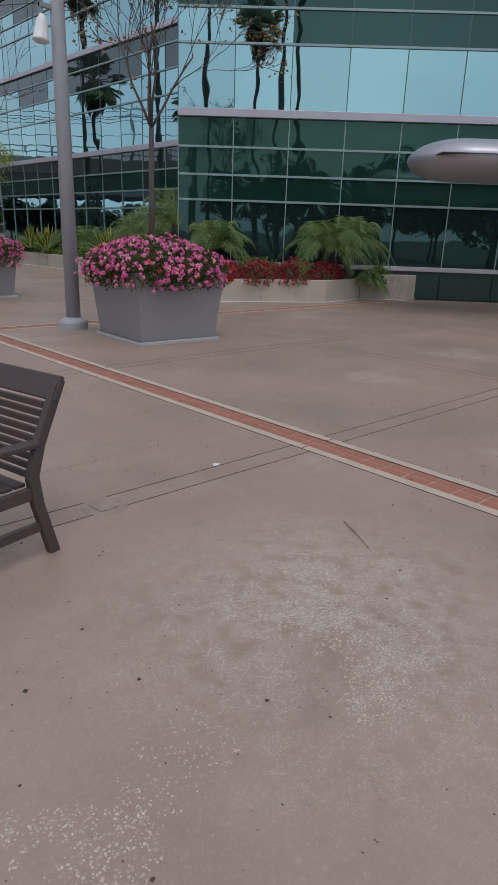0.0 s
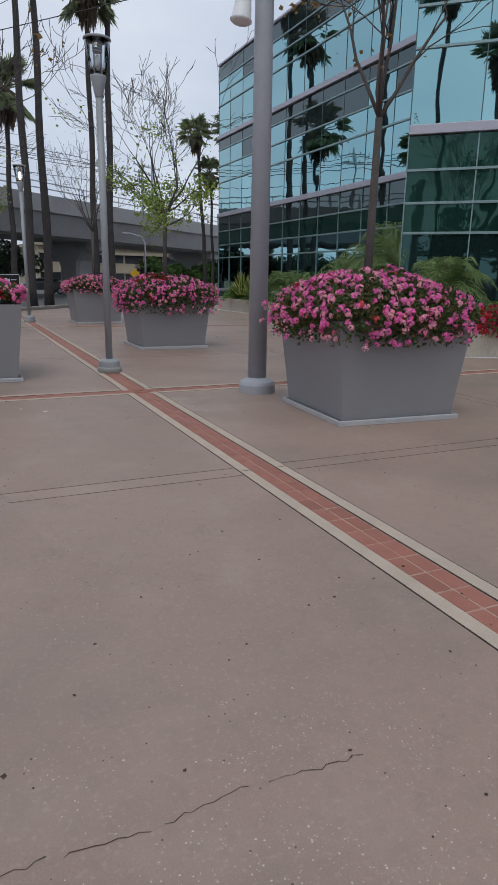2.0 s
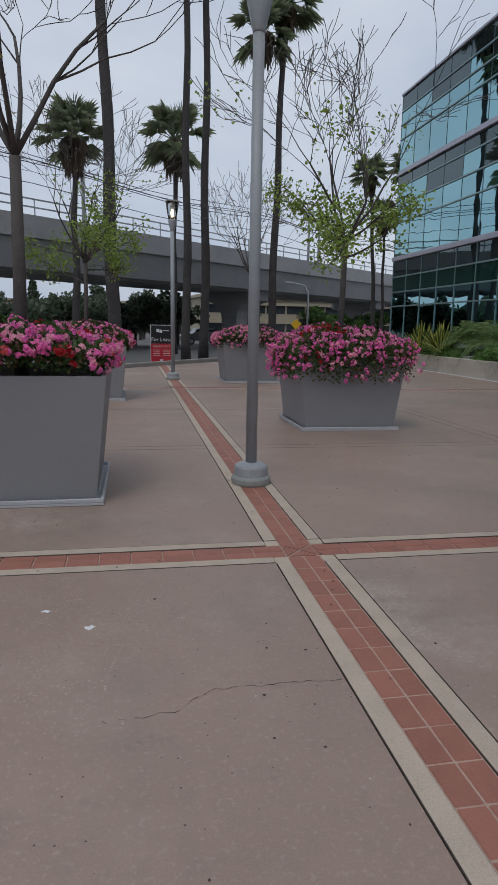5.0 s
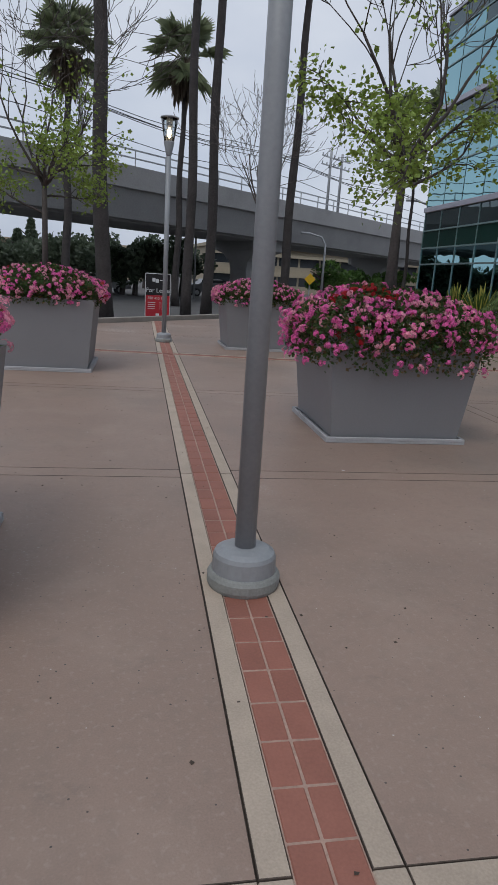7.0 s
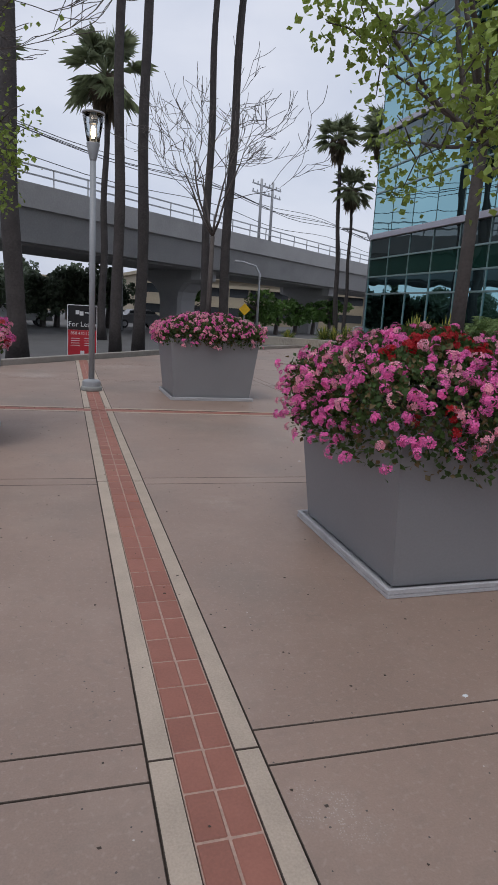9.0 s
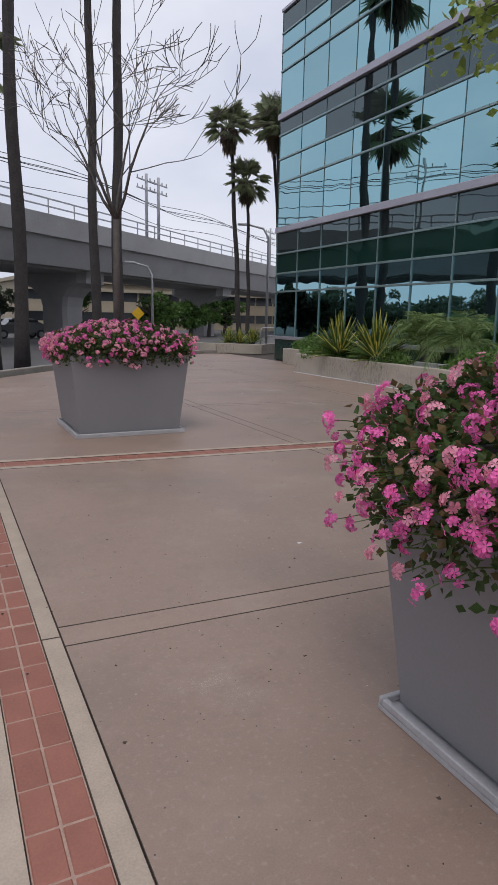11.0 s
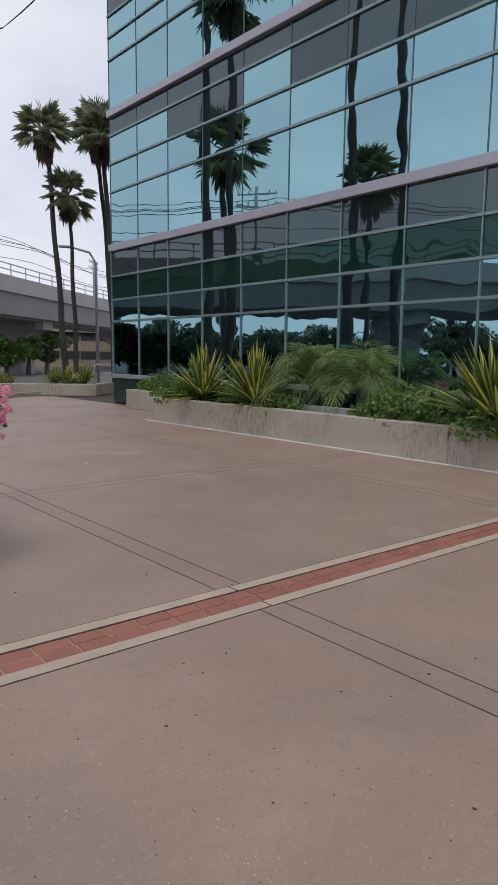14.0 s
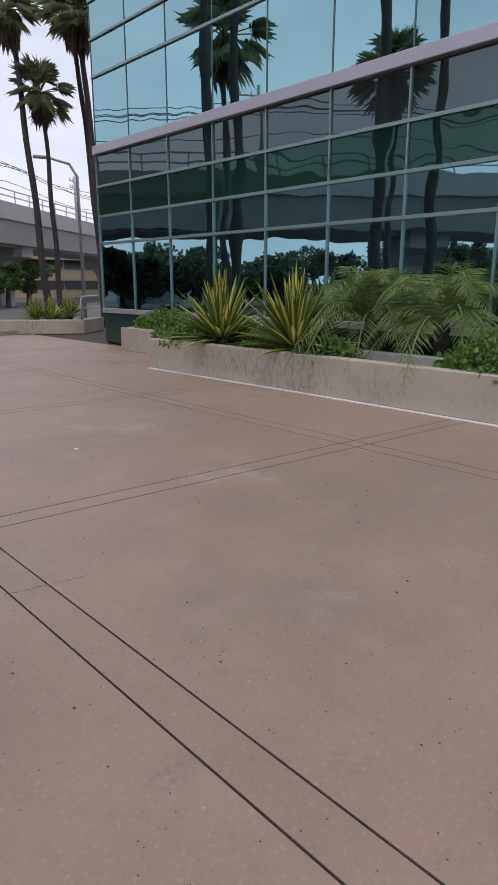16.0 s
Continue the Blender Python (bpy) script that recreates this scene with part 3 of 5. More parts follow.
for (x, y), a in zip(VIA[1:-1], (45, 43, 41, 40, 40, 38)):
    bm = bmesh.new()
    levels = [(1.0, 1.0, -0.15), (1.0, 1.0, VZ - 2.2), (1.15, 1.05, VZ - 1.6), (1.8, 1.15, VZ - 1.0), (2.7, 1.2, VZ - 0.75), (2.75, 1.2, VZ + 0.05)]
    rings = [[bm.verts.new((sx * w, sy * h, z)) for sx, sy in ((-1, -0.75), (-0.8, -1), (0.8, -1), (1, -0.75), (1, 0.75), (0.8, 1), (-0.8, 1), (-1, 0.75))] for h, w, z in [(b, a2, z) for a2, b, z in levels]]
    for r0, r1 in zip(rings, rings[1:]):
        for k in range(8):
            bm.faces.new((r0[k], r0[(k + 1) % 8], r1[(k + 1) % 8], r1[k]))
    bm.faces.new(rings[-1])
    bmesh.ops.transform(bm, matrix=Matrix.Translation((x, y, 0)) @ Matrix.Rotation(radians(a + 90), 4, "Z"), verts=bm.verts)
    part("pier", bm, M_CONC_GREY, via, "flared concrete pier")


def catenary_pole(x, y, a, h=5.4):
    t = thing("catenary_pole", "slim steel pole carrying railway wires on cross arms", "catenary pole", (x, y, VZ + 1.75), group="railway wire poles", rz=a)
    part("mast", lathe([(0.12, 0), (0.10, h), (0.09, h + 0.02)], 10), M_RAIL, t, smooth=True)
    for z in (h - 0.5, h - 1.1):
        arm = part("cross_arm", boxes((-1.2, 1.2, -0.04, 0.04, z, z + 0.08)), M_RAIL, t)
        for s in (-1.1, -0.5, 0.5, 1.1):
            part("insulator", boxes((s - 0.03, s + 0.03, -0.03, 0.03, z + 0.08, z + 0.26)), M_LAMPPOLE, arm)
    return t


for x, y, a in ((13.8, 50.2, 40), (14.95, 51.0, 40), (34.0, 69.5, 40), (-3.9, 36.9, 41), (-25.0, 20.0, 43)):
    catenary_pole(x, y, a)
wires = thing("overhead_wires", "thin black overhead railway wires", "wires", kind="structure")
for off, h in ((-1.1, 6.9), (-0.5, 6.4), (0.5, 6.0), (1.1, 5.6), (0.0, 4.9)):
    v, f = [], []
    P = [Vector((x, y, VZ + h)) for x, y in VLINE[:-6]]
    tube_data([p + Vector((off, -off, 0.25 * math.sin(i * 0.8))) for i, p in enumerate(P)], [0.022] * len(P), 4, v, f)
    raw("wire", v, f, M_CABLE, wires)


# ---------------------------------------------------------------- plants
def fan_crown(rng, fans=34, spread=1.0):
    """Fan-palm head: each fan is a stalk and a spray of folded blades."""
    v, f = [], []
    for k in range(fans):
        el = rng.uniform(-0.9, 1.25) if k > 10 else rng.uniform(0.7, 1.4)
        az = rng.uniform(0, 2 * math.pi)
        d = Vector((math.cos(az) * math.cos(el), math.sin(az) * math.cos(el), math.sin(el)))
        s = d.cross(Vector((0, 0, 1))).normalized()
        n = s.cross(d)
        stalk = rng.uniform(0.55, 0.95) * spread
        o = d * stalk
        tube_data([(0, 0, 0), tuple(o)], [0.03, 0.018], 4, v, f)
        for j in range(21):
            a = radians(-96 + j * 192 / 20)
            q = (d * math.cos(a) + s * math.sin(a)).normalized()
            L = rng.uniform(0.62, 0.98) * spread * (0.75 + 0.25 * math.cos(a))
            w = s * math.cos(a) - d * math.sin(a)
            m1 = o + q * L * 0.55 + n * 0.05
            tip = o + q * L - Vector((0, 0, 0.26 * L * rng.random() + 0.05))
            i = len(v)
            v += [tuple(o), tuple(m1 + w * 0.021), tuple(tip), tuple(m1 - w * 0.021)]
            f += [(i, i + 1, i + 2), (i, i + 2, i + 3)]
    return v, f


CROWN = {}


def fan_palm(x, y, height, lean=(0.0, 0.0), r=0.22, scale=1.0, seed=1, skirt=1.0, z0=-0.15, wide=1.3):
    t = thing("fan_palm", "tall fan palm with a slim dark trunk beside the street" if height > 12 else "shorter fan palm with full green crown and brown skirt", "palm tree", (x, y, z0), group="fan palms")
    rng = np.random.default_rng(seed)
    n = 16
    pts = [(lean[0] * (i / n) ** 1.3 * height + 0.05 * math.sin(i * 0.9 + seed), lean[1] * (i / n) ** 1.3 * height + 0.05 * math.cos(i * 0.7 + seed), height * i / n) for i in range(n + 1)]
    rad = [r * (wide if i == 0 else 1.0 + 0.12 * (wide - 1) / (i + 1)) * (1 - 0.45 * i / n) * (1 + 0.04 * math.sin(i * 2.3 + seed)) for i in range(n + 1)]
    v, f = tube_data(pts, rad, 12)
    raw("trunk", v, f, M_PALMBARK, t, smooth=True)
    k = seed % 3
    if ("c", k) not in CROWN:
        cv, cf = fan_crown(np.random.default_rng(50 + k))
        o = raw("crown", cv, cf, M_FAN)
        CROWN["c", k] = o.data
        bpy.data.objects.remove(o)
        sv, sf = [], []
        r2 = np.random.default_rng(80 + k)
        for j in range(260):
            az, h = r2.uniform(0, 6.283), r2.uniform(-0.1, 0.9) ** 1
            rr = 0.16 + 0.34 * (1 - h) + r2.uniform(0, 0.16)
            a = Vector((0.14 * math.cos(az), 0.14 * math.sin(az), 0.05 - h * 0.9))
            b = Vector((rr * math.cos(az), rr * math.sin(az), -0.35 - h * 1.1 - r2.uniform(0, 0.4)))
            w = Vector((-math.sin(az), math.cos(az), 0)) * 0.05
            i = len(sv)
            m1 = (a + b) / 2 + Vector((math.cos(az), math.sin(az), 0)) * 0.1
            sv += [tuple(a), tuple(m1 + w), tuple(b), tuple(m1 - w)]
            sf += [(i, i + 1, i + 2), (i, i + 2, i + 3)]
        o = raw("skirt", sv, sf, M_SKIRT)
        CROWN["s", k] = o.data
        bpy.data.objects.remove(o)
    for nm, key, sc in (("crown", "c", scale), ("skirt", "s", scale * skirt)):
        ob = new(nm, CROWN[key, k])
        ob.parent = t
        ob.matrix_local = Matrix.Translation(pts[-1]) @ Matrix.Rotation(seed * 1.3, 4, "Z") @ Matrix.Scale(sc, 4)
    return t


for i, (x, y, h, lean, r, sc) in enumerate([
        (-1.75, 19.9, 17.5, (-0.02, 0.02), 0.25, 1.1), (-3.8, 28.5, 10.2, (0.012, 0.0), 0.2, 1.2), (1.25, 33.7, 11.8, (0.012, 0.0), 0.2, 1.4),
        (1.15, 23.2, 18.0, (0.0, 0.01), 0.19, 1.1), (2.08, 24.8, 18.5, (0.004, 0.01), 0.21, 1.1), (5.15, 28.6, 15.5, (0.004, 0.0), 0.19, 1.1),
        (6.05, 28.9, 17.0, (0.02, 0.0), 0.22, 1.1), (14.3, 35.4, 10.9, (-0.085, -0.05), 0.15, 0.85), (14.75, 35.2, 8.5, (-0.04, -0.03), 0.12, 0.8),
        (16.35, 34.5, 11.0, (-0.07, -0.05), 0.16, 0.9), (16.75, 35.2, 11.5, (-0.085, -0.03), 0.14, 0.9),
        (-6.5, 15.0, 16.0, (0, 0), 0.23, 1.1), (-9.5, 11.5, 13.0, (0, 0.01), 0.2, 1.1),
        (-12.5, -17.2, 15.2, (0, 0.0), 0.2, 1.25), (-11.3, -18.4, 20.5, (0.01, 0.0), 0.21, 1.2), (-10.3, -19.4, 21.5, (0.0, 0.01), 0.21, 1.2), (-14.9, -14.7, 19.5, (0, 0), 0.23, 1.2)]):
    fan_palm(x, y, h, lean, r, sc, seed=i + 1, skirt=1.0)


def date_palm(x, y, z, trunk, size, seed, lean=(0, 0), label="feathery pygmy date palm arching over the planter wall"):
    t = thing("date_palm", label, "palm", (x, y, z), group="pygmy date palms")
    rng = np.random.default_rng(seed)
    v, f = tube_data([(lean[0] * k / 6, lean[1] * k / 6, trunk * k / 6) for k in range(7)], [0.10 + 0.02 * (k % 2) for k in range(7)], 9)
    raw("trunk", v, f, M_PALMBARK, t)
    v, f = [], []
    for k in range(40):
        az, el = rng.uniform(0, 6.283), rng.uniform(0.2, 1.45)
        L = size * rng.uniform(0.75, 1.1)
        pts = []
        for j in range(9):
            s = j / 8
            r = L * math.cos(el) * s + 0.12 * L * s
            h = L * math.sin(el) * s - L * 0.85 * s * s * s * (0.5 + 0.5 * math.cos(el))
            pts.append(Vector((lean[0] + r * math.cos(az), lean[1] + r * math.sin(az), trunk + h)))
        tube_data(pts, [0.012] * 8 + [0.004], 3, v, f)
        side = Vector((-math.sin(az), math.cos(az), 0))
        for j in range(26):
            s = 0.12 + 0.88 * j / 25
            q = s * 8
            a = min(int(q), 7)
            p = pts[a].lerp(pts[a + 1], q - a)
            tang = (pts[a + 1] - pts[a]).normalized()
            ll = size * 0.24 * math.sin(math.pi * min(0.97, 0.18 + s * 0.8)) + 0.05
            for sg in (-1, 1):
                d = (side * sg * 0.8 + tang * 0.55 + Vector((0, 0, -0.28 + rng.uniform(-0.15, 0.15)))).normalized()
                i = len(v)
                v += [tuple(p), tuple(p + d * ll * 0.5 + tang * 0.010), tuple(p + d * ll - Vector((0, 0, 0.04))), tuple(p + d * ll * 0.5 - tang * 0.010)]
                f += [(i, i + 1, i + 2, i + 3)]
    raw("frond_crown", v, f, M_FEATHER, t)
    return t


for a in ((10.95, 17.1, 0.44, 0.62, 1.5, 1), (11.0, 15.9, 0.44, 0.62, 1.45, 2), (10.9, 11.7, 0.44, 1.1, 1.7, 3), (10.4, 10.7, 0.44, 0.8, 1.4, 9),
          (8.5, 5.9, 0.44, 1.5, 1.9, 4), (8.1, 3.5, 0.44, 0.85, 1.5, 5), (10.35, 1.25, 0.44, 0.95, 1.5, 6), (11.0, 0.95, 0.44, 1.1, 1.4, 7), (9.9, 8.8, 0.44, 0.9, 1.6, 8)):
    date_palm(*a)


def yucca(x, y, z, size, seed, blades=70, label="spiky variegated agave with yellow and green blades"):
    t = thing("agave", label, "agave", (x, y, z), group="variegated agaves")
    rng = np.random.default_rng(seed)
    v, f, idx = [], [], []
    for k in range(blades):
        az, el = rng.uniform(0, 6.283), rng.uniform(0.15, 1.5)
        L = size * rng.uniform(0.75, 1.1)
        d = Vector((math.cos(az) * math.cos(el), math.sin(az) * math.cos(el), math.sin(el)))
        s = Vector((-math.sin(az), math.cos(az), 0))
        w = 0.045 * size / 0.9 * rng.uniform(0.8, 1.2)
        pts = [d * L * q + Vector((0, 0, -0.22 * L * q * q * math.cos(el))) + Vector((0, 0, 0.15)) for q in (0.03, 0.4, 0.72, 1.0)]
        ws = [w * 0.6, w, w * 0.75, 0.002]
        b = len(v)
        up = s.cross(d)
        for p, wi in zip(pts, ws):
            v += [tuple(p - s * wi + up * wi * 0.35), tuple(p - s * wi * 0.4), tuple(p + s * wi * 0.4), tuple(p + s * wi + up * wi * 0.35)]
        for r in range(3):
            for c in range(3):
                a = b + r * 4 + c
                f.append((a, a + 1, a + 5, a + 4))
                idx.append(0 if c == 1 else 1)
    raw("blade_rosette", v, f, [M_YEL, M_BLADE], t, index=idx)
    part("stump", lathe([(0.06, -0.05), (0.14, 0.05), (0.16, 0.15), (0.10, 0.25)], 10), M_PALMBARK, t)
    return t


for a in ((10.25, 19.9, 0.44, 1.3, 1, 90), (10.15, 18.0, 0.44, 1.3, 2, 90), (10.25, 12.75, 0.44, 1.45, 3, 90), (10.3, 10.3, 0.44, 1.0, 4),
          (12.6, 31.7, 0.25, 0.8, 5), (12.2, 32.1, 0.25, 0.8, 6), (13.6, 32.4, 0.25, 0.9, 7), (10.6, 33.0, 0.1, 0.7, 8), (9.6, 34.2, 0.0, 0.8, 9)):
    yucca(*a)


def shrub(name, x, y, z, rx, ry, h, n, seed, material, size=0.06, label="", cat="shrub", group="bed shrubs", second=None):
    t = thing(name, label, cat, (x, y, z), group=group)
    rng = np.random.default_rng(seed)
    v, f = [], []
    c = []
    for _ in range(n):
        d = rng.normal(size=3)
        d /= np.linalg.norm(d)
        d[2] = abs(d[2])
        k = rng.uniform(0.72, 1.0) * (1 + 0.22 * noise.noise(Vector((d[0] * 2 + seed, d[1] * 2, d[2] * 2))))
        c.append((d[0] * rx * k, d[1] * ry * k, 0.02 + d[2] * h * k))
    m = int(n * 0.35) if second else n
    leaf_cloud(rng, c[:m], size, v, f)
    raw("foliage", v, f, material, t)
    if second:
        v, f = [], []
        leaf_cloud(rng, [(q[0] * 1.04, q[1] * 1.04, q[2] * 1.06) for q in c[m:]], size, v, f)
        raw("blossom", v, f, second, t, smooth=False)
    v, f = [], []
    for _ in range(14):
        a, b = rng.uniform(-0.6, 0.6, 2)
        tube_data([(0, 0, -0.02), (a * rx, b * ry, h * 0.75)], [0.018, 0.006], 4, v, f)
    raw("stem_tuft", v, f, M_BARK, t)
    return t


GS = "low leafy green shrub in the planting bed"
for i, (x, y, rx, ry, h, n) in enumerate([(11.35, 23.2, 0.32, 1.3, 0.45, 1100), (10.1, 20.7, 0.5, 0.6, 0.3, 700), (10.3, 20.4, 0.6, 0.8, 0.36, 900), (10.1, 17.3, 0.45, 0.6, 0.28, 600), (10.6, 18.6, 0.7, 0.9, 0.4, 900),
                                          (10.8, 14.6, 0.75, 0.9, 0.45, 1500), (10.2, 14.6, 0.5, 0.9, 0.4, 1100), (10.3, 12.7, 0.8, 0.9, 0.4, 1200), (10.9, 13.4, 0.6, 0.8, 0.4, 900), (11.2, 19.9, 0.4, 0.8, 0.3, 600),
                                          (12.05, 0.6, 0.45, 0.35, 0.4, 700), (8.6, 6.6, 0.9, 1.2, 0.8, 1300), (7.6, 3.6, 0.7, 0.9, 0.45, 800), (9.2, 2.9, 0.9, 0.7, 0.5, 900), (10.6, 22.2, 0.3, 0.3, 0.2, 200)]):
    shrub("shrub", x, y, 0.43, rx, ry, h * 1.35, int(n * 1.5), i, M_SHRUB, 0.075, GS)
for i, (x, y, rx, ry, h) in enumerate([(8.3, 1.75, 0.8, 0.5, 0.6), (9.2, 1.3, 0.75, 0.5, 0.66), (10.05, 1.0, 0.8, 0.36, 0.6), (7.5, 2.3, 0.6, 0.55, 0.56)]):
    shrub("bougainvillea", x, y, 0.43, rx, ry, h, 2600, 60 + i, M_SHRUB, 0.06, "low crimson bougainvillea shrub spilling over the wall", "flowering shrub", "crimson shrubs", M_BOUG)
date_palm(10.75, 14.0, 0.42, 0.22, 0.85, 33, label="dark green sago cycad behind the low shrubs")
date_palm(11.55, 0.55, 0.40, 0.1, 0.62, 31, label="small dry yellowish cycad in the bed")


def branching(rng, base, height, fork, spread, levels=5, r0=0.05, tips=None, wide=0.55):
    """A trunk that forks into upright limbs and twigs."""
    v, f = [], []
    tips = [] if tips is None else tips

    def grow(p, d, L, r, lev):
        pts, rad = [p], [r]
        q = p.copy()
        for k in range(4):
            d = (d + Vector(rng.normal(size=3)) * 0.13 + Vector((0, 0, 0.05))).normalized()
            q = q + d * L / 4
            pts.append(q.copy())
            rad.append(max(0.0042, r * (1 - 0.12 * (k + 1))))
        tube_data(pts, rad, 6 if lev < 2 else 4, v, f)
        if lev <= 2:
            tips.append((pts[2], d))
        if lev >= levels:
            tips.append((pts[-1], d))
            return
        for _ in range(3 if lev < 2 else rng.integers(2, 4)):
            nd = (d + Vector(rng.normal(size=3)) * spread).normalized()
            if nd.z < -0.1:
                nd.z = 0.1
            start = pts[rng.integers(2, 5)]
            grow(start, nd, L * rng.uniform(0.55, 0.85), rad[-1] * rng.uniform(0.55, 0.75), lev + 1)
        if lev >= 1:
            tips.append((pts[-1], d))

    b = Vector(base)
    mid = [b, b + Vector((0.02, 0.01, (fork - b.z) * 0.5)), Vector((b.x + 0.03, b.y, fork))]
    trunk = tube_data(mid, [r0 * 1.25, r0 * 1.05, r0 * 0.9], 8)
    for k in range(5):
        az = k * 1.27 + rng.uniform(-0.4, 0.4)
        nd = Vector((math.cos(az) * wide, math.sin(az) * wide, 1)).normalized()
        grow(mid[-1], nd, (height - fork) * 0.42, r0 * 0.52, 1)
    return v, f, tips, trunk


def side_limbs(rng, z, count, reach, v, f):
    """Limbs that spread sideways from the trunk and bear the leaves; returns where the leaves sit."""
    spots = []
    for k in range(count):
        az = k * 6.283 / count + rng.uniform(-0.35, 0.35)
        p = Vector((0.03, 0, z + rng.uniform(-0.4, 0.15)))
        d = Vector((math.cos(az), math.sin(az), rng.uniform(0.1, 0.55))).normalized()
        pts, rad = [p.copy()], [0.020]
        L = reach * rng.uniform(0.75, 1.15)
        for j in range(7):
            d = (d + Vector(rng.normal(size=3)) * 0.16 + Vector((0, 0, 0.02))).normalized()
            p = p + d * L / 7
            pts.append(p.copy())
            rad.append(0.020 - 0.0022 * (j + 1))
            if j > 1:
                for _ in range(2):
                    td = (d * 0.5 + Vector(rng.normal(size=3)) * 0.7).normalized()
                    e = p + td * rng.uniform(0.15, 0.38)
                    tube_data([p, p.lerp(e, 0.5) + Vector((0, 0, 0.03)), e], [0.007, 0.005, 0.0035], 4, v, f)
                    spots.append(e)
        spots.append(p)
        tube_data(pts, rad, 6, v, f)
    return spots


def plaza_tree(x, y, height, fork, seed, label, leaves=0, material=None, leaf=0.11, low=1.0, spread=0.42, clump=7, r0=0.045, levels=5, wide=0.55, limbs=0, reach=1.1):
    t = thing("plaza_tree", label, "tree", (x, y, 0.95), group="planter trees")
    rng = np.random.default_rng(seed)
    v, f, tips, trunk = branching(rng, (0, 0, 0), height - 0.95, fork - 0.95, spread, r0=r0, levels=levels, wide=wide)
    raw("trunk", *trunk, M_BARK, t, smooth=True)
    spots = side_limbs(rng, fork - 0.95, limbs, reach, v, f) if limbs else []
    raw("crown_wood", v, f, M_BARK, t, smooth=True)
    if leaves:
        v, f = [], []
        cand = sorted(tips, key=lambda q: q[0].z)[:max(8, int(len(tips) * low))]
        for _ in range(leaves):
            p = spots[rng.integers(0, len(spots))] if spots and rng.random() < 0.88 else cand[rng.integers(0, len(cand))][0]
            c = [tuple(p + Vector(rng.normal(size=3)) * 0.085) for _ in range(clump)]
            leaf_cloud(rng, c, leaf, v, f, flat=0.5, droop=0.35)
        raw("leafage", v, f, material, t)
    return t


plaza_tree(2.17, -2.0, 6.5, 3.2, 11, "nearly bare young tree with a few dry leaves", 950, M_DRYLEAF, 0.05, spread=0.30, clump=3, levels=6)
plaza_tree(2.10, 5.65, 6.0, 2.75, 12, "young tree with fresh green leaves on its lower limbs", 620, M_TREELEAF, 0.054, low=0.3, clump=6, wide=0.5, limbs=8, reach=1.25)
plaza_tree(2.05, 13.45, 6.0, 2.9, 13, "bare grey young tree growing out of the planter", 0, spread=0.48, wide=0.7)
plaza_tree(-2.1, 2.0, 6.2, 2.9, 14, "bare dark young tree with few leaves", 40, M_DRYLEAF, 0.07, clump=3, r0=0.055)
plaza_tree(-2.05, 9.5, 5.8, 2.7, 15, "young tree with a low flat layer of green leaves", 520, M_TREELEAF, 0.058, low=0.2, clump=6, wide=0.6, limbs=9, reach=1.15)


# ---------------------------------------------------------------- planters and geraniums
def planter(x, y, rz=0, label="large tapered grey planter on a pale tray"):
    t = thing("planter", label, "planter", (x, y, 0), group="plaza planters", rz=rz)
    bm = bmesh.new()
    b, tp, h = 0.69, 0.80, 1.09
    lv = [(b, 0.05), (tp, h), (tp - 0.045, h), (tp - 0.06, 0.93)]
    rings = [[bm.verts.new((sx * w, sy * w, z)) for sx, sy in ((-1, -1), (1, -1), (1, 1), (-1, 1))] for w, z in lv]
    for r0, r1 in zip(rings, rings[1:]):
        for k in range(4):
            bm.faces.new((r0[k], r0[(k + 1) % 4], r1[(k + 1) % 4], r1[k]))
    bm.faces.new(rings[0][::-1])
    bmesh.ops.bevel(bm, geom=[e for e in bm.edges if e.calc_face_angle(0) > 0.5], offset=0.008, segments=2, affect="EDGES")
    part("body", bm, M_PLANTER, t)
    part("soil", boxes((-0.74, 0.74, -0.74, 0.74, 0.90, 0.95)), M_SOIL, t)
    bm = boxes((-0.755, 0.755, -0.755, 0.755, 0.004, 0.025))
    for x0, x1, y0, y1 in ((-0.755, 0.755, -0.755, -0.73), (-0.755, 0.755, 0.73, 0.755), (-0.755, -0.73, -0.73, 0.73), (0.73, 0.755, -0.73, 0.73)):
        box(bm, x0, x1, y0, y1, 0.025, 0.06, bevel=0.005)
    part("tray", bm, M_TRAY, t, "pale grey drip tray")
    return t


def flower_head(rng, p, n, r, v, f, idx, colour):
    """A loose ball of small five-petalled flowers."""
    out = Vector((p.x, p.y, 0.35)).normalized()
    for _ in range(n):
        d = (Vector(rng.normal(size=3)).normalized() * 0.75 + out * 0.6).normalized()
        c = p + d * r * rng.uniform(0.6, 1.0)
        s = d.cross(Vector((0.2, 0.3, 0.9))).normalized()
        u = d.cross(s)
        a0 = rng.uniform(0, 6.28)
        for k in range(5):
            a = a0 + k * 1.2566
            q = s * math.cos(a) + u * math.sin(a)
            w = s * -math.sin(a) + u * math.cos(a)
            L = rng.uniform(0.015, 0.023)
            i = len(v)
            v += [tuple(c), tuple(c + q * L * 0.7 + w * L * 0.36 + d * 0.003), tuple(c + q * L), tuple(c + q * L * 0.7 - w * L * 0.36 + d * 0.003)]
            f.append((i, i + 1, i + 2, i + 3))
            idx.append(colour)


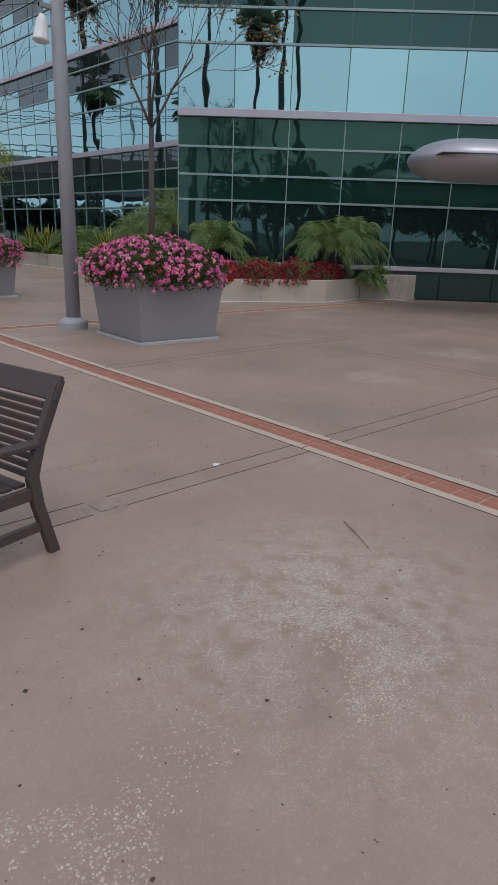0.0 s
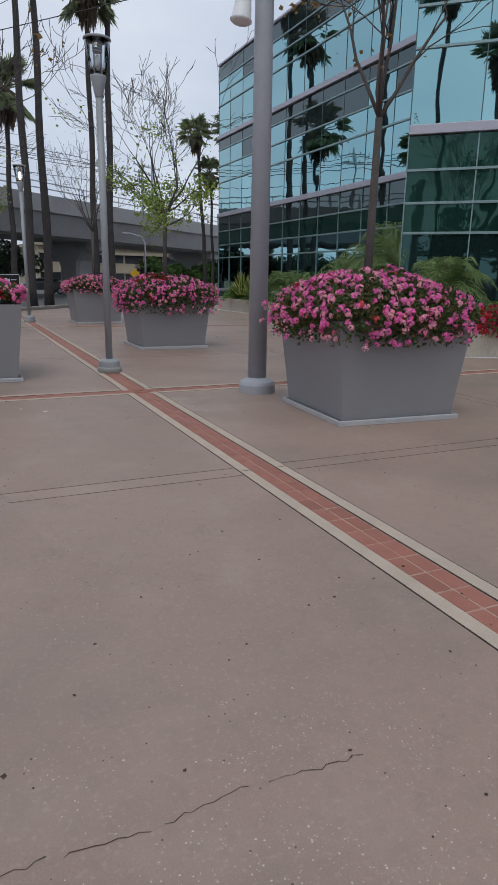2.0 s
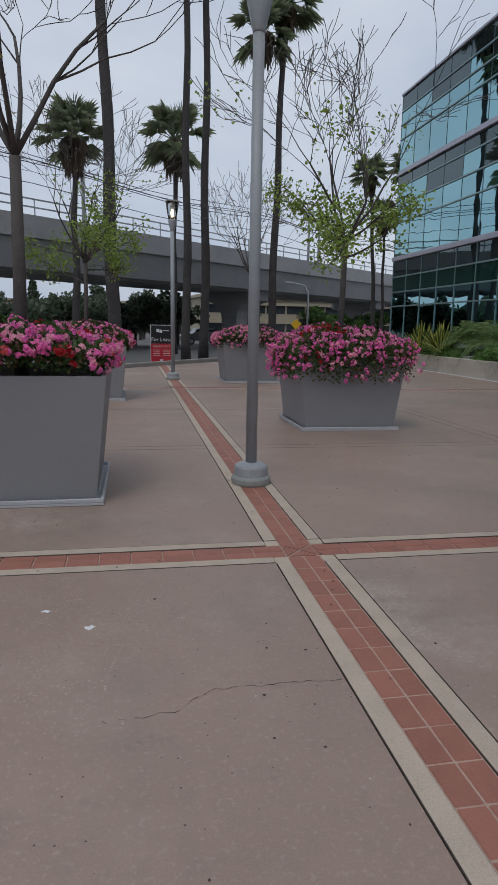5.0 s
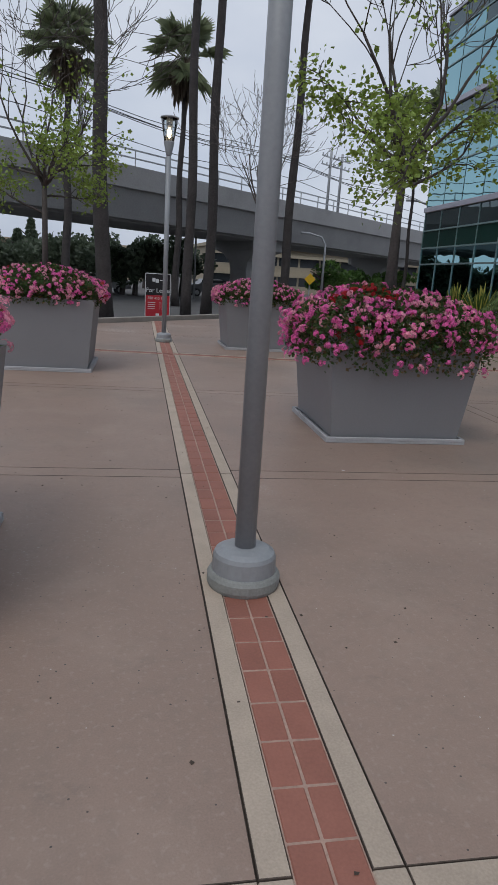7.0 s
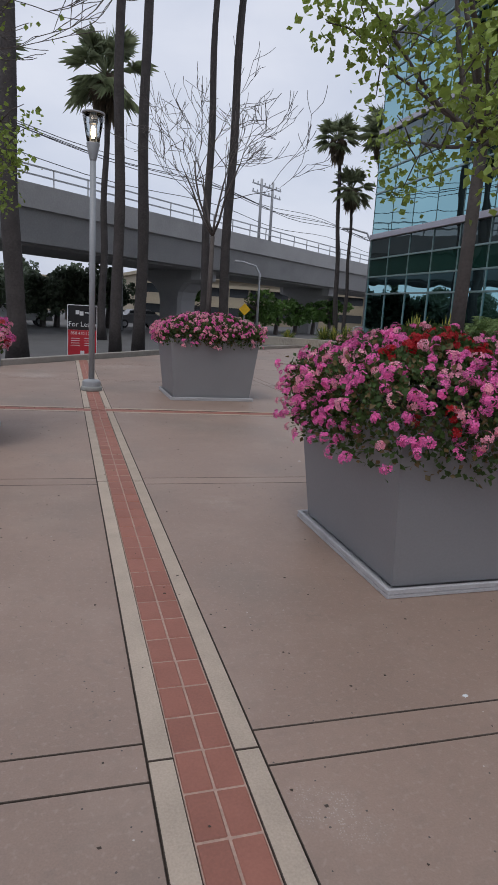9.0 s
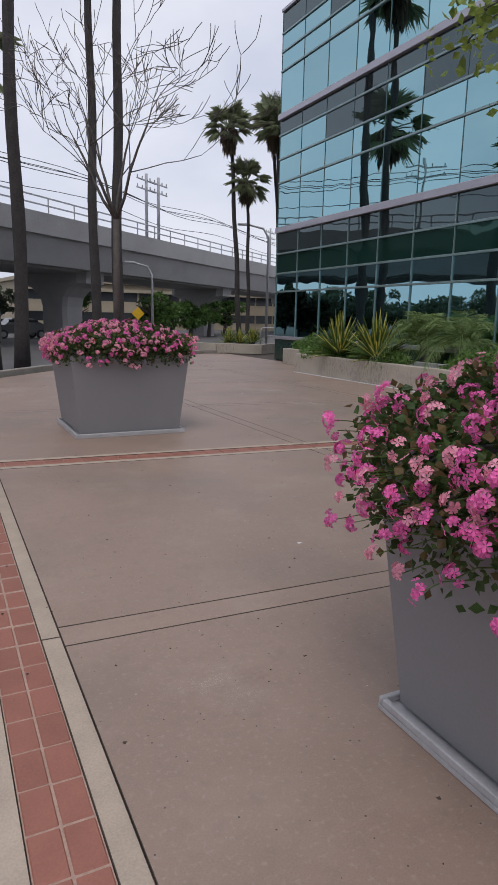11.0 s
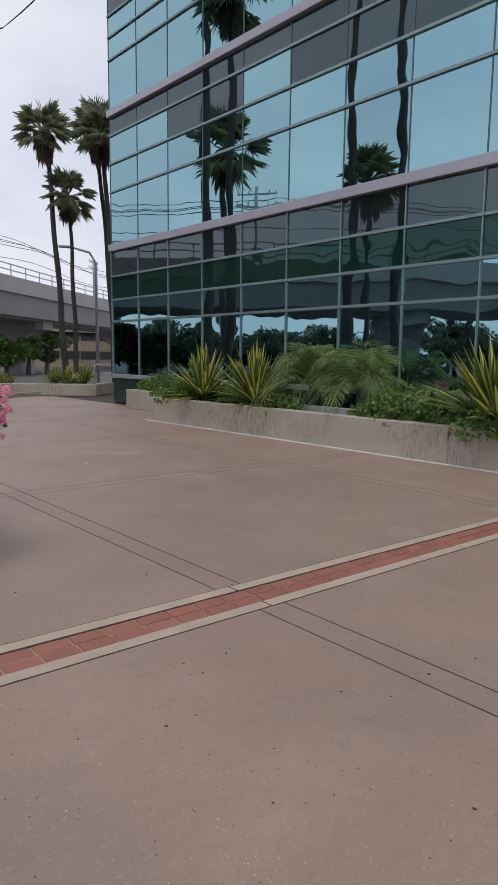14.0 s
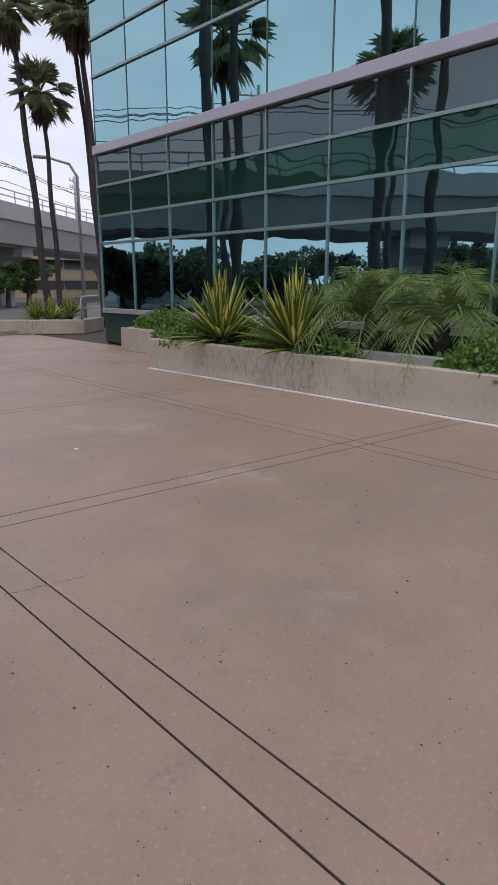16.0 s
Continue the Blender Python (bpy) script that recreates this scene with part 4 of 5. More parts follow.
def geraniums(x, y, seed, reds=0.06, dry=0.25, spill=1.0, pale=0.35, full=1.0, heads=430, red_spots=(), rim=0.83):
    t = thing("geraniums", "dense trailing pink geraniums spilling over the planter rim", "flowers", (x, y, 0.95), group="planter geraniums")
    rng = np.random.default_rng(seed)

    def place(k):
        """A point on the mound: over the top, or hanging past the rim."""
        az = rng.uniform(0, 2 * math.pi)
        ca, sa = math.cos(az), math.sin(az)
        sq = 1 / max(abs(ca), abs(sa)) ** 0.72
        edge_r = rim * sq
        bump = 1 + 0.22 * noise.noise(Vector((ca * 2.4 + seed, sa * 2.4, seed)))
        u = rng.random()
        if u < 0.52:
            r = edge_r * math.sqrt(rng.random())
            z = 0.54 * full * bump * math.sqrt(max(0.0, 1 - (r / (edge_r * 1.12)) ** 2.4)) + 0.08
        else:
            hang = rng.random() ** 0.8
            r = edge_r * (1.0 + 0.13 * math.sin(hang * 2.6) * bump * spill)
            z = 0.40 * bump - hang * 0.36 * spill * (0.5 + 0.7 * bump * rng.random())
        r *= k
        return Vector((ca * r, sa * r, z * (0.9 + 0.1 * k)))

    v, f = [], []
    pts = [tuple(place(rng.uniform(0.86, 1.0))) for _ in range(20000)]
    leaf_cloud(rng, pts, 0.039, v, f)
    raw("foliage", v, f, M_LEAF, t)
    v, f = [], []
    leaf_cloud(rng, [tuple(place(rng.uniform(0.9, 1.02))) for _ in range(int(3000 * dry / 0.25))], 0.036, v, f)
    raw("dry_foliage", v, f, M_DEADLEAF, t, smooth=False)
    v, f, idx = [], [], []
    sv, sf = [], []
    for _ in range(int(heads * 1.75)):
        p = place(rng.uniform(0.98, 1.09))
        inner = p * 0.82
        tube_data([inner, inner.lerp(p, 0.6) + Vector((0, 0, 0.02)), p], [0.003, 0.0025, 0.002], 3, sv, sf)
        k = rng.random()
        patch = noise.noise(Vector((p.x * 1.6 + seed, p.y * 1.6, p.z)))
        colour = 2 if patch > 0.42 and k < reds * 8 else 3 if k < reds * 0.4 else 1 if k > 1 - pale else 0
        if any((p - Vector(c)).length < q for c, q in red_spots):
            colour = 2
        flower_head(rng, p, rng.integers(6, 12), rng.uniform(0.026, 0.052), v, f, idx, colour)
    raw("stem_tuft", sv, sf, M_SHRUB, t)
    raw("blossom", v, f, [M_PINK, M_ROSE, M_RED, M_CORAL], t, index=idx)
    return t


RED_SPOTS = {22: (((-0.25, -0.35, 0.6), 0.26), ((-0.6, -0.4, 0.45), 0.16), ((-0.62, -0.8, 0.12), 0.16)), 21: (((0.9, -0.85, 0.15), 0.16),), 24: (((0.45, -0.8, 0.25), 0.13),)}
PLANTERS = [(2.19, -2.10, 21, 0.04, 0.8, 1.25, 0.4, 1.0, 480), (2.07, 5.59, 22, 0.0, 0.5, 1.5, 0.3, 0.9, 500), (2.05, 13.45, 23, 0.04, 0.3, 0.95, 0.5, 0.85, 360),
            (-2.12, 2.02, 24, 0.06, 0.4, 0.55, 0.4, 0.85, 330), (-2.03, 9.5, 25, 0.06, 0.3, 0.9, 0.5, 0.9, 300)]
for x, y, seed, reds, dry, spill, pale, full, heads in PLANTERS:
    planter(x, y, -4 if y < 0 else 0)
    geraniums(x, y, seed, reds, dry, spill, pale, full, heads, RED_SPOTS.get(seed, ()), {24: 0.79, 25: 0.79}.get(seed, 0.83))


# ---------------------------------------------------------------- lamp posts and pole
def lamp_post(x, y, lit):
    t = thing("lamp_post", "slim grey lamp post with a flared glass head" + (", lit warm" if lit else ""), "street lamp", (x, y, 0), group="plaza lamps")
    part("foot", lathe([(0.185, 0), (0.192, 0.02), (0.192, 0.06), (0.182, 0.078), (0.174, 0.085)], 28), M_FOOT, t, "round concrete foot", smooth=False)
    part("collar", lathe([(0.168, 0.085), (0.164, 0.165), (0.155, 0.185), (0.125, 0.202), (0.075, 0.212), (0.046, 0.214)], 28), M_LAMPPOLE, t, smooth=False)
    part("shaft", lathe([(0.055, 0.20), (0.052, 4.02)], 16), M_LAMPPOLE, t, smooth=True)
    head = part("socket", lathe([(0.054, 4.0), (0.058, 4.02), (0.115, 4.27), (0.112, 4.29)], 20), M_LAMPPOLE, t, smooth=True)
    gl = part("glass_cone", lathe([(0.105, 4.29), (0.185, 4.74)], 24), M_CLEAR, head, "clear flared glass cone", smooth=True)
    gl.visible_shadow = False
    part("cap", lathe([(0.19, 4.742), (0.20, 4.755), (0.19, 4.775), (0.04, 4.80), (0.0, 4.80)][:4], 24), M_LAMPPOLE, head, "flat round cap")
    for k in range(4):
        part("louvre", lathe([(0.068, 4.59 + k * 0.036), (0.072, 4.612 + k * 0.036)], 16), M_RAIL, head)
    for k in range(2):
        part("stay", boxes((-0.01 + (k * 2 - 1) * 0.05, 0.01 + (k * 2 - 1) * 0.05, -0.008, 0.008, 4.28, 4.74)), M_RAIL, head)
    part("bulb", lathe([(0.02, 4.36), (0.042, 4.42), (0.042, 4.50), (0.022, 4.56)], 12), M_BULB if lit else M_WHITE, head, "lamp bulb", smooth=True)
    return t


lamp_post(0.01, 1.9, False)
lamp_post(-0.015, 13.8, True)

pole = thing("steel_pole", "thick grey steel pole with a flared base ring", "pole", (1.48, -0.56, 0))
part("base_ring", lathe([(0.245, 0), (0.245, 0.11), (0.225, 0.15), (0.135, 0.20), (0.11, 0.202)], 28), M_POLE, pole, "round pale base cover")
part("shaft", lathe([(0.125, 0.19), (0.112, 4.97), (0.10, 5.0)], 24), M_POLE, pole, smooth=True)
bracket = part("bracket", boxes((-0.30, -0.10, -0.03, 0.03, 4.86, 4.92), (-0.30, -0.26, -0.02, 0.02, 4.63, 4.92)), M_LAMPPOLE, pole)
bm = lathe([(0.04, 0.0), (0.09, -0.1), (0.12, -0.34), (0.135, -0.36), (0.11, -0.38)], 10)
bmesh.ops.transform(bm, matrix=Matrix.Translation((-0.26, -0.02, 4.76)) @ Matrix.Rotation(radians(8), 4, "Y"), verts=bm.verts)
part("hood", bm, M_WHITE, bracket, "weathered pale lamp hood under the bracket", smooth=True)
v, f = tube_data([(1.18, -0.56, 4.9), (-4, 4.0, 4.25), (-10, 8.6, 4.3), (-18, 15, 5.0)], [0.006] * 4, 5)
tagged(raw("cable", v, f, M_CABLE), "thin dark cable strung from the steel pole", "cable")


# ---------------------------------------------------------------- garden chair
def garden_chair(x, y, rz):
    """A slatted armchair; its back leans along local +x, its width runs along local y."""
    t = thing("garden_chair", "dark brown slatted garden armchair on the concrete", "chair", (x, y, 0), rz=rz)
    W = 0.62

    def bar(pts, w, d):
        bm = bmesh.new()
        ring = []
        for i, p in enumerate(pts):
            ring.append([bm.verts.new((p[0] + a, p[1] + b, p[2])) for a, b in ((-w, -d), (w, -d), (w, d), (-w, d))])
        for a, b in zip(ring, ring[1:]):
            for k in range(4):
                bm.faces.new((a[k], a[(k + 1) % 4], b[(k + 1) % 4], b[k]))
        bm.faces.new(ring[0][::-1])
        bm.faces.new(ring[-1])
        bmesh.ops.bevel(bm, geom=bm.edges[:], offset=0.004, segments=1, affect="EDGES")
        return bm

    for s in (0.0, W):
        part("rear_leg", bar([(0.10, s, 0), (0.02, s, 0.30), (0.0, s, 0.46), (0.05, s, 0.62), (0.20, s, 0.93)], 0.032, 0.022), M_CHAIR, t)
        part("front_leg", bar([(-0.52, s, 0), (-0.50, s, 0.62)], 0.03, 0.022), M_CHAIR, t)
        part("armrest", boxes((-0.58, 0.04, s - 0.035, s + 0.035, 0.62, 0.65), bevel=0.006), M_CHAIR, t)
        part("stretcher", boxes((-0.5, 0.04, s - 0.014, s + 0.014, 0.15, 0.205), bevel=0.004), M_CHAIR, t)
        part("side_rail", boxes((-0.5, 0.01, s - 0.016, s + 0.016, 0.34, 0.41), bevel=0.004), M_CHAIR, t)
    part("seat_slat", boxes(*[(-0.54 + k * 0.075, -0.475 + k * 0.075, 0.024, W - 0.024, 0.41, 0.43) for k in range(7)], bevel=0.004), M_CHAIR, t)
    for k in range(9):
        u0, u1 = 0.46 + k * 0.042, 0.46 + k * 0.042 + 0.037
        xx = 0.0 + (u0 - 0.46) * 0.42
        bm = bmesh.new()
        box(bm, xx - 0.025, xx - 0.008, 0.024, W - 0.024, u0, u1, 0.003)
        part("back_slat", bm, M_CHAIR, t)
    bm = bmesh.new()
    box(bm, -0.016, 0.016, -0.03, W + 0.03, 0, 0.135, 0.006, m=Matrix.Translation((0.155, 0, 0.835)) @ Matrix.Rotation(radians(24), 4, "Y"))
    part("top_rail", bm, M_CHAIR, t, "wide plain top board")
    return t


garden_chair(-2.70, -7.98, 12)


# ---------------------------------------------------------------- lease sign
def text_mesh(s, size, material, parent, x, z, name="lettering"):
    cu = bpy.data.curves.new("text", "FONT")
    cu.body, cu.size, cu.align_x, cu.extrude = s, size, "CENTER", 0.0015
    tmp = new("tmp", cu)
    me = bpy.data.meshes.new_from_object(tmp.evaluated_get(bpy.context.evaluated_depsgraph_get()))
    bpy.data.objects.remove(tmp)
    me.materials.clear()
    me.materials.append(material)
    ob = new(name, me)
    ob.parent = parent
    ob.matrix_local = pose(x, -0.018, z, 90, 0, 0)
    return ob


sign = thing("lease_sign", "upright black and red lease sign with white lettering", "sign", (0.02, 21.75, -0.15), rz=8)
board = part("board", boxes((-0.44, 0.44, -0.012, 0.012, 0.12, 1.66), bevel=0.004), M_WHITE, sign, "white edged sign board")
part("top_print", boxes((-0.42, 0.42, -0.0155, -0.0125, 0.92, 1.64)), M_BLACK, board, "black upper half")
part("bottom_print", boxes((-0.42, 0.42, -0.0155, -0.0125, 0.14, 0.918)), M_REDSIGN, board, "red lower half")
text_mesh("For Lease", 0.21, M_WHITE, board, 0.0, 1.02)
text_mesh("858 410 1213", 0.125, M_WHITE, board, 0.0, 0.78)
for k in range(4):
    for x0, x1 in ((-0.34, -0.08), (0.06, 0.34)):
        part("print_bar", boxes((x0, x1, -0.0175, -0.0156, 0.66 - k * 0.07, 0.675 - k * 0.07)), M_WHITE, board)
for x0, x1, z0, z1 in ((-0.2, -0.09, 1.38, 1.5), (-0.08, 0.03, 1.35, 1.47), (0.07, 0.3, 1.42, 1.45), (-0.06, 0.06, 0.2, 0.3)):
    part("emblem", boxes((x0, x1, -0.0175, -0.0156, z0, z1)), M_WHITE, board)
for s in (-0.40, 0.40):
    part("stake", boxes((s - 0.015, s + 0.015, -0.012, 0.012, 0.0, 0.12)), M_RAIL, sign)


# ---------------------------------------------------------------- beyond the street
def far_tree(x, y, h, r, seed, material=M_FARLEAF, label="dark bushy pine of the far rows, seen or added for reflections", cone=False, n=1500, size=0.3, group="far pines"):
    t = thing("far_tree", label, "tree", (x, y, -0.15), group=group)
    rng = np.random.default_rng(seed)
    v, f = tube_data([(0, 0, 0), (0.1, 0, h * 0.4), (0, 0.1, h * 0.85)], [0.22, 0.16, 0.06], 7)
    for k in range(7):
        a, z = rng.uniform(0, 6.28), h * rng.uniform(0.3, 0.7)
        tube_data([(0, 0, z), (r * 0.7 * math.cos(a), r * 0.7 * math.sin(a), z + h * 0.15)], [0.09, 0.03], 5, v, f)
    raw("trunk", v, f, M_BARK, t)
    v, f = [], []
    blobs = [(rng.normal() * r * 0.45, rng.normal() * r * 0.45, h * rng.uniform(0.35, 0.9), r * rng.uniform(0.3, 0.55)) for _ in range(9)]
    c = []
    for _ in range(n):
        if cone:
            z = h * rng.uniform(0.15, 1.0)
            rr = r * (1.05 - z / h) * rng.uniform(0.6, 1.0)
            a = rng.uniform(0, 6.283)
            c.append((rr * math.cos(a), rr * math.sin(a), z))
        else:
            b = blobs[rng.integers(0, 9)]
            d = rng.normal(size=3)
            d /= np.linalg.norm(d)
            k = b[3] * rng.uniform(0.7, 1.05)
            c.append((b[0] + d[0] * k, b[1] + d[1] * k, b[2] + d[2] * k * 0.75))
    leaf_cloud(rng, c, size, v, f)
    raw("crown", v, f, material, t)
    return t


rt = random.Random(5)
for i in range(26):
    a = radians(-46 + i * 1.95 + rt.uniform(-1, 1))
    d = rt.uniform(52, 75)
    far_tree(d * math.sin(a), d * math.cos(a), rt.uniform(3.8, 6.0), rt.uniform(1.6, 2.6), 100 + i, cone=rt.random() < 0.15)
for i in range(24):
    a = radians(-78 + i * 1.9 + rt.uniform(-0.8, 0.8))
    d = rt.uniform(46, 56)
    far_tree(d * math.sin(a), 4 + d * math.cos(a), (6.2 if i % 6 == 2 else rt.uniform(3.2, 4.4)), rt.uniform(1.3, 2.1), 220 + i, cone=i % 6 == 2)
for i in range(12):
    far_tree(-26 - rt.uniform(0, 16), -8 + i * 4.5, (6.0 if i % 3 == 1 else rt.uniform(2.4, 3.3)), rt.uniform(1.1, 1.8), 140 + i, cone=i % 3 == 1, n=800)
# unseen row to the south, added so the entrance glass reflects dark foliage
for i in range(22):
    far_tree(-34 + i * 2.6, -33 - (i % 2) * 5 - rt.uniform(0, 3), rt.uniform(7.5, 11), rt.uniform(2.8, 3.8), 160 + i, n=1700, size=0.42)
for i in range(14):
    a = radians(-20 + i * 1.75 + rt.uniform(-0.6, 0.6))
    d = rt.uniform(46, 52)
    far_tree(d * math.sin(a), d * math.cos(a), rt.uniform(3.3, 4.2), rt.uniform(1.5, 2.3), 300 + i, n=1700)
# clipped green trees under the viaduct
for i, (x, y, h, r) in enumerate([(13.9, 50, 3.3, 1.5), (16.6, 53, 3.2, 1.5), (19.2, 55.5, 3.1, 1.4), (21.9, 58, 3.2, 1.5), (24.8, 61, 3.4, 1.7), (9.6, 55, 4.0, 1.4)]):
    far_tree(x, y, h, r, 180 + i, M_HEDGE, "rounded green street tree under the viaduct", n=1300, size=0.26, group="street trees")


def office(x, y, rz, L, storeys, label):
    t = thing("office_building", label, "building", (x, y, -0.15), rz=rz)
    part("wall", boxes((0, L, 0, 14, 0, storeys * 2.5 + 0.6)), M_TAN, t)
    for s in range(storeys):
        z = 1.0 + s * 2.5
        for k in range(int(L / 3)):
            part("window", boxes((k * 3 + 0.15, k * 3 + 2.85, -0.03, 0.03, z, z + 1.1)), M_WINDARK, t)
        part("ledge", boxes((-0.2, L + 0.2, -0.5, 0.02, z + 1.11, z + 1.5)), M_TAN, t)
    part("roof", boxes((-0.4, L + 0.4, -0.7, 14.4, storeys * 2.5 + 0.6, storeys * 2.5 + 1.0)), M_TAN, t, "flat overhanging roof slab")
    return t


office(8.5, 84, 6, 60, 2, "low tan office building with ribbons of dark windows")
office(-40, 120, 0, 40, 2, "distant pale office block behind trees")


def car(x, y, rz, material, label):
    t = thing("car", label, "car", (x, y, -0.16), rz=rz, group="parked cars")
    bm = bmesh.new()
    prof = [(-2.1, 0.35), (-2.15, 0.75), (-1.9, 0.92), (-1.2, 0.98), (-0.6, 1.42), (0.8, 1.45), (1.6, 1.0), (2.1, 0.9), (2.15, 0.4)]
    rings = [[bm.verts.new((px, sy * (0.86 if pz < 1.1 else 0.68), pz)) for px, pz in prof] for sy in (-1, 1)]
    for k in range(len(prof)):
        k2 = (k + 1) % len(prof)
        bm.faces.new((rings[0][k], rings[0][k2], rings[1][k2], rings[1][k]))
    bm.faces.new(rings[0][::-1])
    bm.faces.new(rings[1])
    bmesh.ops.recalc_face_normals(bm, faces=bm.faces)
    part("body", bm, material, t)
    for sy in (-1, 1):
        part("side_window", boxes((-0.9, 1.2, sy * 0.765 - 0.03, sy * 0.765 + 0.03, 1.02, 1.34)), M_WINDARK, t)
        for px in (-1.35, 1.35):
            bm = lathe([(0.2, -0.1), (0.32, -0.1), (0.32, 0.1), (0.2, 0.1)], 16)
            bmesh.ops.transform(bm, matrix=Matrix.Translation((px, sy * 0.8, 0.32)) @ Matrix.Rotation(radians(90), 4, "X"), verts=bm.verts)
            wheel = part("wheel", bm, M_CABLE, t)
            bm = lathe([(0.05, -0.105), (0.19, -0.105), (0.19, 0.105), (0.05, 0.105)], 14)
            bmesh.ops.transform(bm, matrix=Matrix.Translation((px, sy * 0.8, 0.32)) @ Matrix.Rotation(radians(90), 4, "X"), verts=bm.verts)
            part("rim", bm, M_RAIL, wheel)
    return t


car(5.0, 53.0, 15, M_CARP, "dark grey parked car across the street")
car(-3.5, 47.0, 8, M_WHITE, "white parked car across the street")
car(9.0, 55.5, 15, M_CARP, "dark grey parked car across the street")

road_sign = thing("road_sign", "yellow diamond warning sign on a thin post", "road sign", (11.6, 45.2, -0.15))
part("post", boxes((-0.03, 0.03, -0.03, 0.03, 0, 2.0)), M_RAIL, road_sign)
bm = bmesh.new()
box(bm, -0.3, 0.3, -0.01, 0.01, -0.3, 0.3, m=Matrix.Translation((0, -0.05, 1.9)) @ Matrix.Rotation(radians(45), 4, "Y"))
part("plate", bm, M_YSIGN, road_sign, "yellow diamond plate")


def street_light(x, y, rz, h):
    t = thing("street_light", "tall thin street light with a curved arm", "street light", (x, y, -0.15), rz=rz, group="street lights")
    v, f = tube_data([(0, 0, 0), (0, 0, h - 0.7), (0.3, 0, h - 0.2), (1.2, 0, h)], [0.09, 0.07, 0.06, 0.05], 8)
    raw("mast", v, f, M_RAIL, t, smooth=True)
    part("head", boxes((1.1, 1.8, -0.12, 0.12, h - 0.06, h + 0.06), bevel=0.03), M_RAIL, t)


street_light(3.3, 47, 180, 5.3)
street_light(17.3, 38.0, 160, 7.0)
street_light(12.2, 44.0, 180, 5.0)

# ---------------------------------------------------------------- pavement: bands, slabs and their joints
HALF, INNER, PITCH, GAP = 0.21, 0.112, 0.205, 0.009
BANDS_Y = (0.0, 11.27)
JX = [-11.6, -7.75, -3.9, 3.97, 7.8]
JY = [-15.2, -11.4, -7.6, -3.85, 3.77, 7.5, 15.1, 19.0, 22.8, 26.6]


def warp(x, y):
    """The cross lines are laid a little out of square towards the north."""
    return y + float(np.interp(y, [-20, 2, 7.5, 11.27, 15.1, 30], [0, 0, 0.0, 0.30, 0.43, 0.43])) + x * float(np.interp(y, [-20, 2, 7.5, 11.27, 30], [-0.006, -0.006, -0.035, -0.078, -0.08]))


def inside(x, y, margin=0.0):
    for (x0, y0), (x1, y1) in zip(EDGE, EDGE[1:]):
        dx, dy = x1 - x0, y1 - y0
        if (dx * (y - y0) - dy * (x - x0)) / math.hypot(dx, dy) > -margin:
            return False
    return True


def slab_piece(x0, x1, y0, y1, parent, name="slab", material=M_CONC, clip=True, top=0.0, bevel=0.0022):
    g = 0.0035
    bm = bmesh.new()
    box(bm, x0 + g, x1 - g, y0 + g, y1 - g, -0.10, top)
    for q in bm.verts:
        q.co.y = warp(q.co.x, q.co.y)
    if clip:
        for (a0, b0), (a1, b1) in zip(EDGE, EDGE[1:]):
            d = Vector((a1 - a0, b1 - b0, 0)).normalized()
            nrm = Vector((-d.y, d.x, 0))
            r = bmesh.ops.bisect_plane(bm, geom=bm.verts[:] + bm.edges[:] + bm.faces[:], plane_co=Vector((a0, b0, 0)) - nrm * 0.004, plane_no=nrm, clear_outer=True)
            es = [e for e in r["geom_cut"] if isinstance(e, bmesh.types.BMEdge)]
            if es:
                bmesh.ops.contextual_create(bm, geom=es)
    if not bm.faces:
        bm.free()
        return
    es = [e for e in bm.edges if all(abs(v.co.z - top) < 1e-4 for v in e.verts)]
    bmesh.ops.bevel(bm, geom=es, offset=bevel, segments=1, affect="EDGES")
    for q in bm.faces:
        q.normal_update()
        q.material_index = 0 if q.normal.z > 0.95 else 1
    part(name, bm, [material, M_EDGE], parent)


def spans(lo, hi, joints, bands):
    """Slab spans between band edges and the paired joints; each pair leaves a narrow strip."""
    cuts = sorted([(j - 0.10, j + 0.10, "strip") for j in joints if lo < j < hi] + [(b - HALF, b + HALF, "band") for b in bands])
    out, at = [], lo
    for a, b, k in cuts:
        out.append((at, a))
        if k == "strip":
            out.append((a, b))
        at = b
    out.append((at, hi))
    return out


pave = thing("pavement", "rose-tinted concrete plaza slabs with paired joints", "pavement", kind="structure")
for x0, x1 in spans(-15.9, 21.0, JX + [11.65, 15.5], [0.0]):
    for y0, y1 in spans(-20.0, 31.4, JY, BANDS_Y):
        if x0 > 11.5 and y0 > 5:
            continue
        if inside((x0 + x1) / 2, (y0 + y1) / 2, -6):
            slab_piece(x0, x1, y0, y1, pave)

# tiles
tile_me = bpy.data.meshes.new("tile")
bm = boxes((-(PITCH - GAP) / 2, (PITCH - GAP) / 2, -(INNER - GAP) / 2, (INNER - GAP) / 2, -0.03, -0.001), bevel=0.004)
bm.to_mesh(tile_me)
bm.free()
tile_me.materials.append(M_TILE)
box_v, box_f = [tuple(v.co) for v in tile_me.vertices], [tuple(p.vertices) for p in tile_me.polygons]


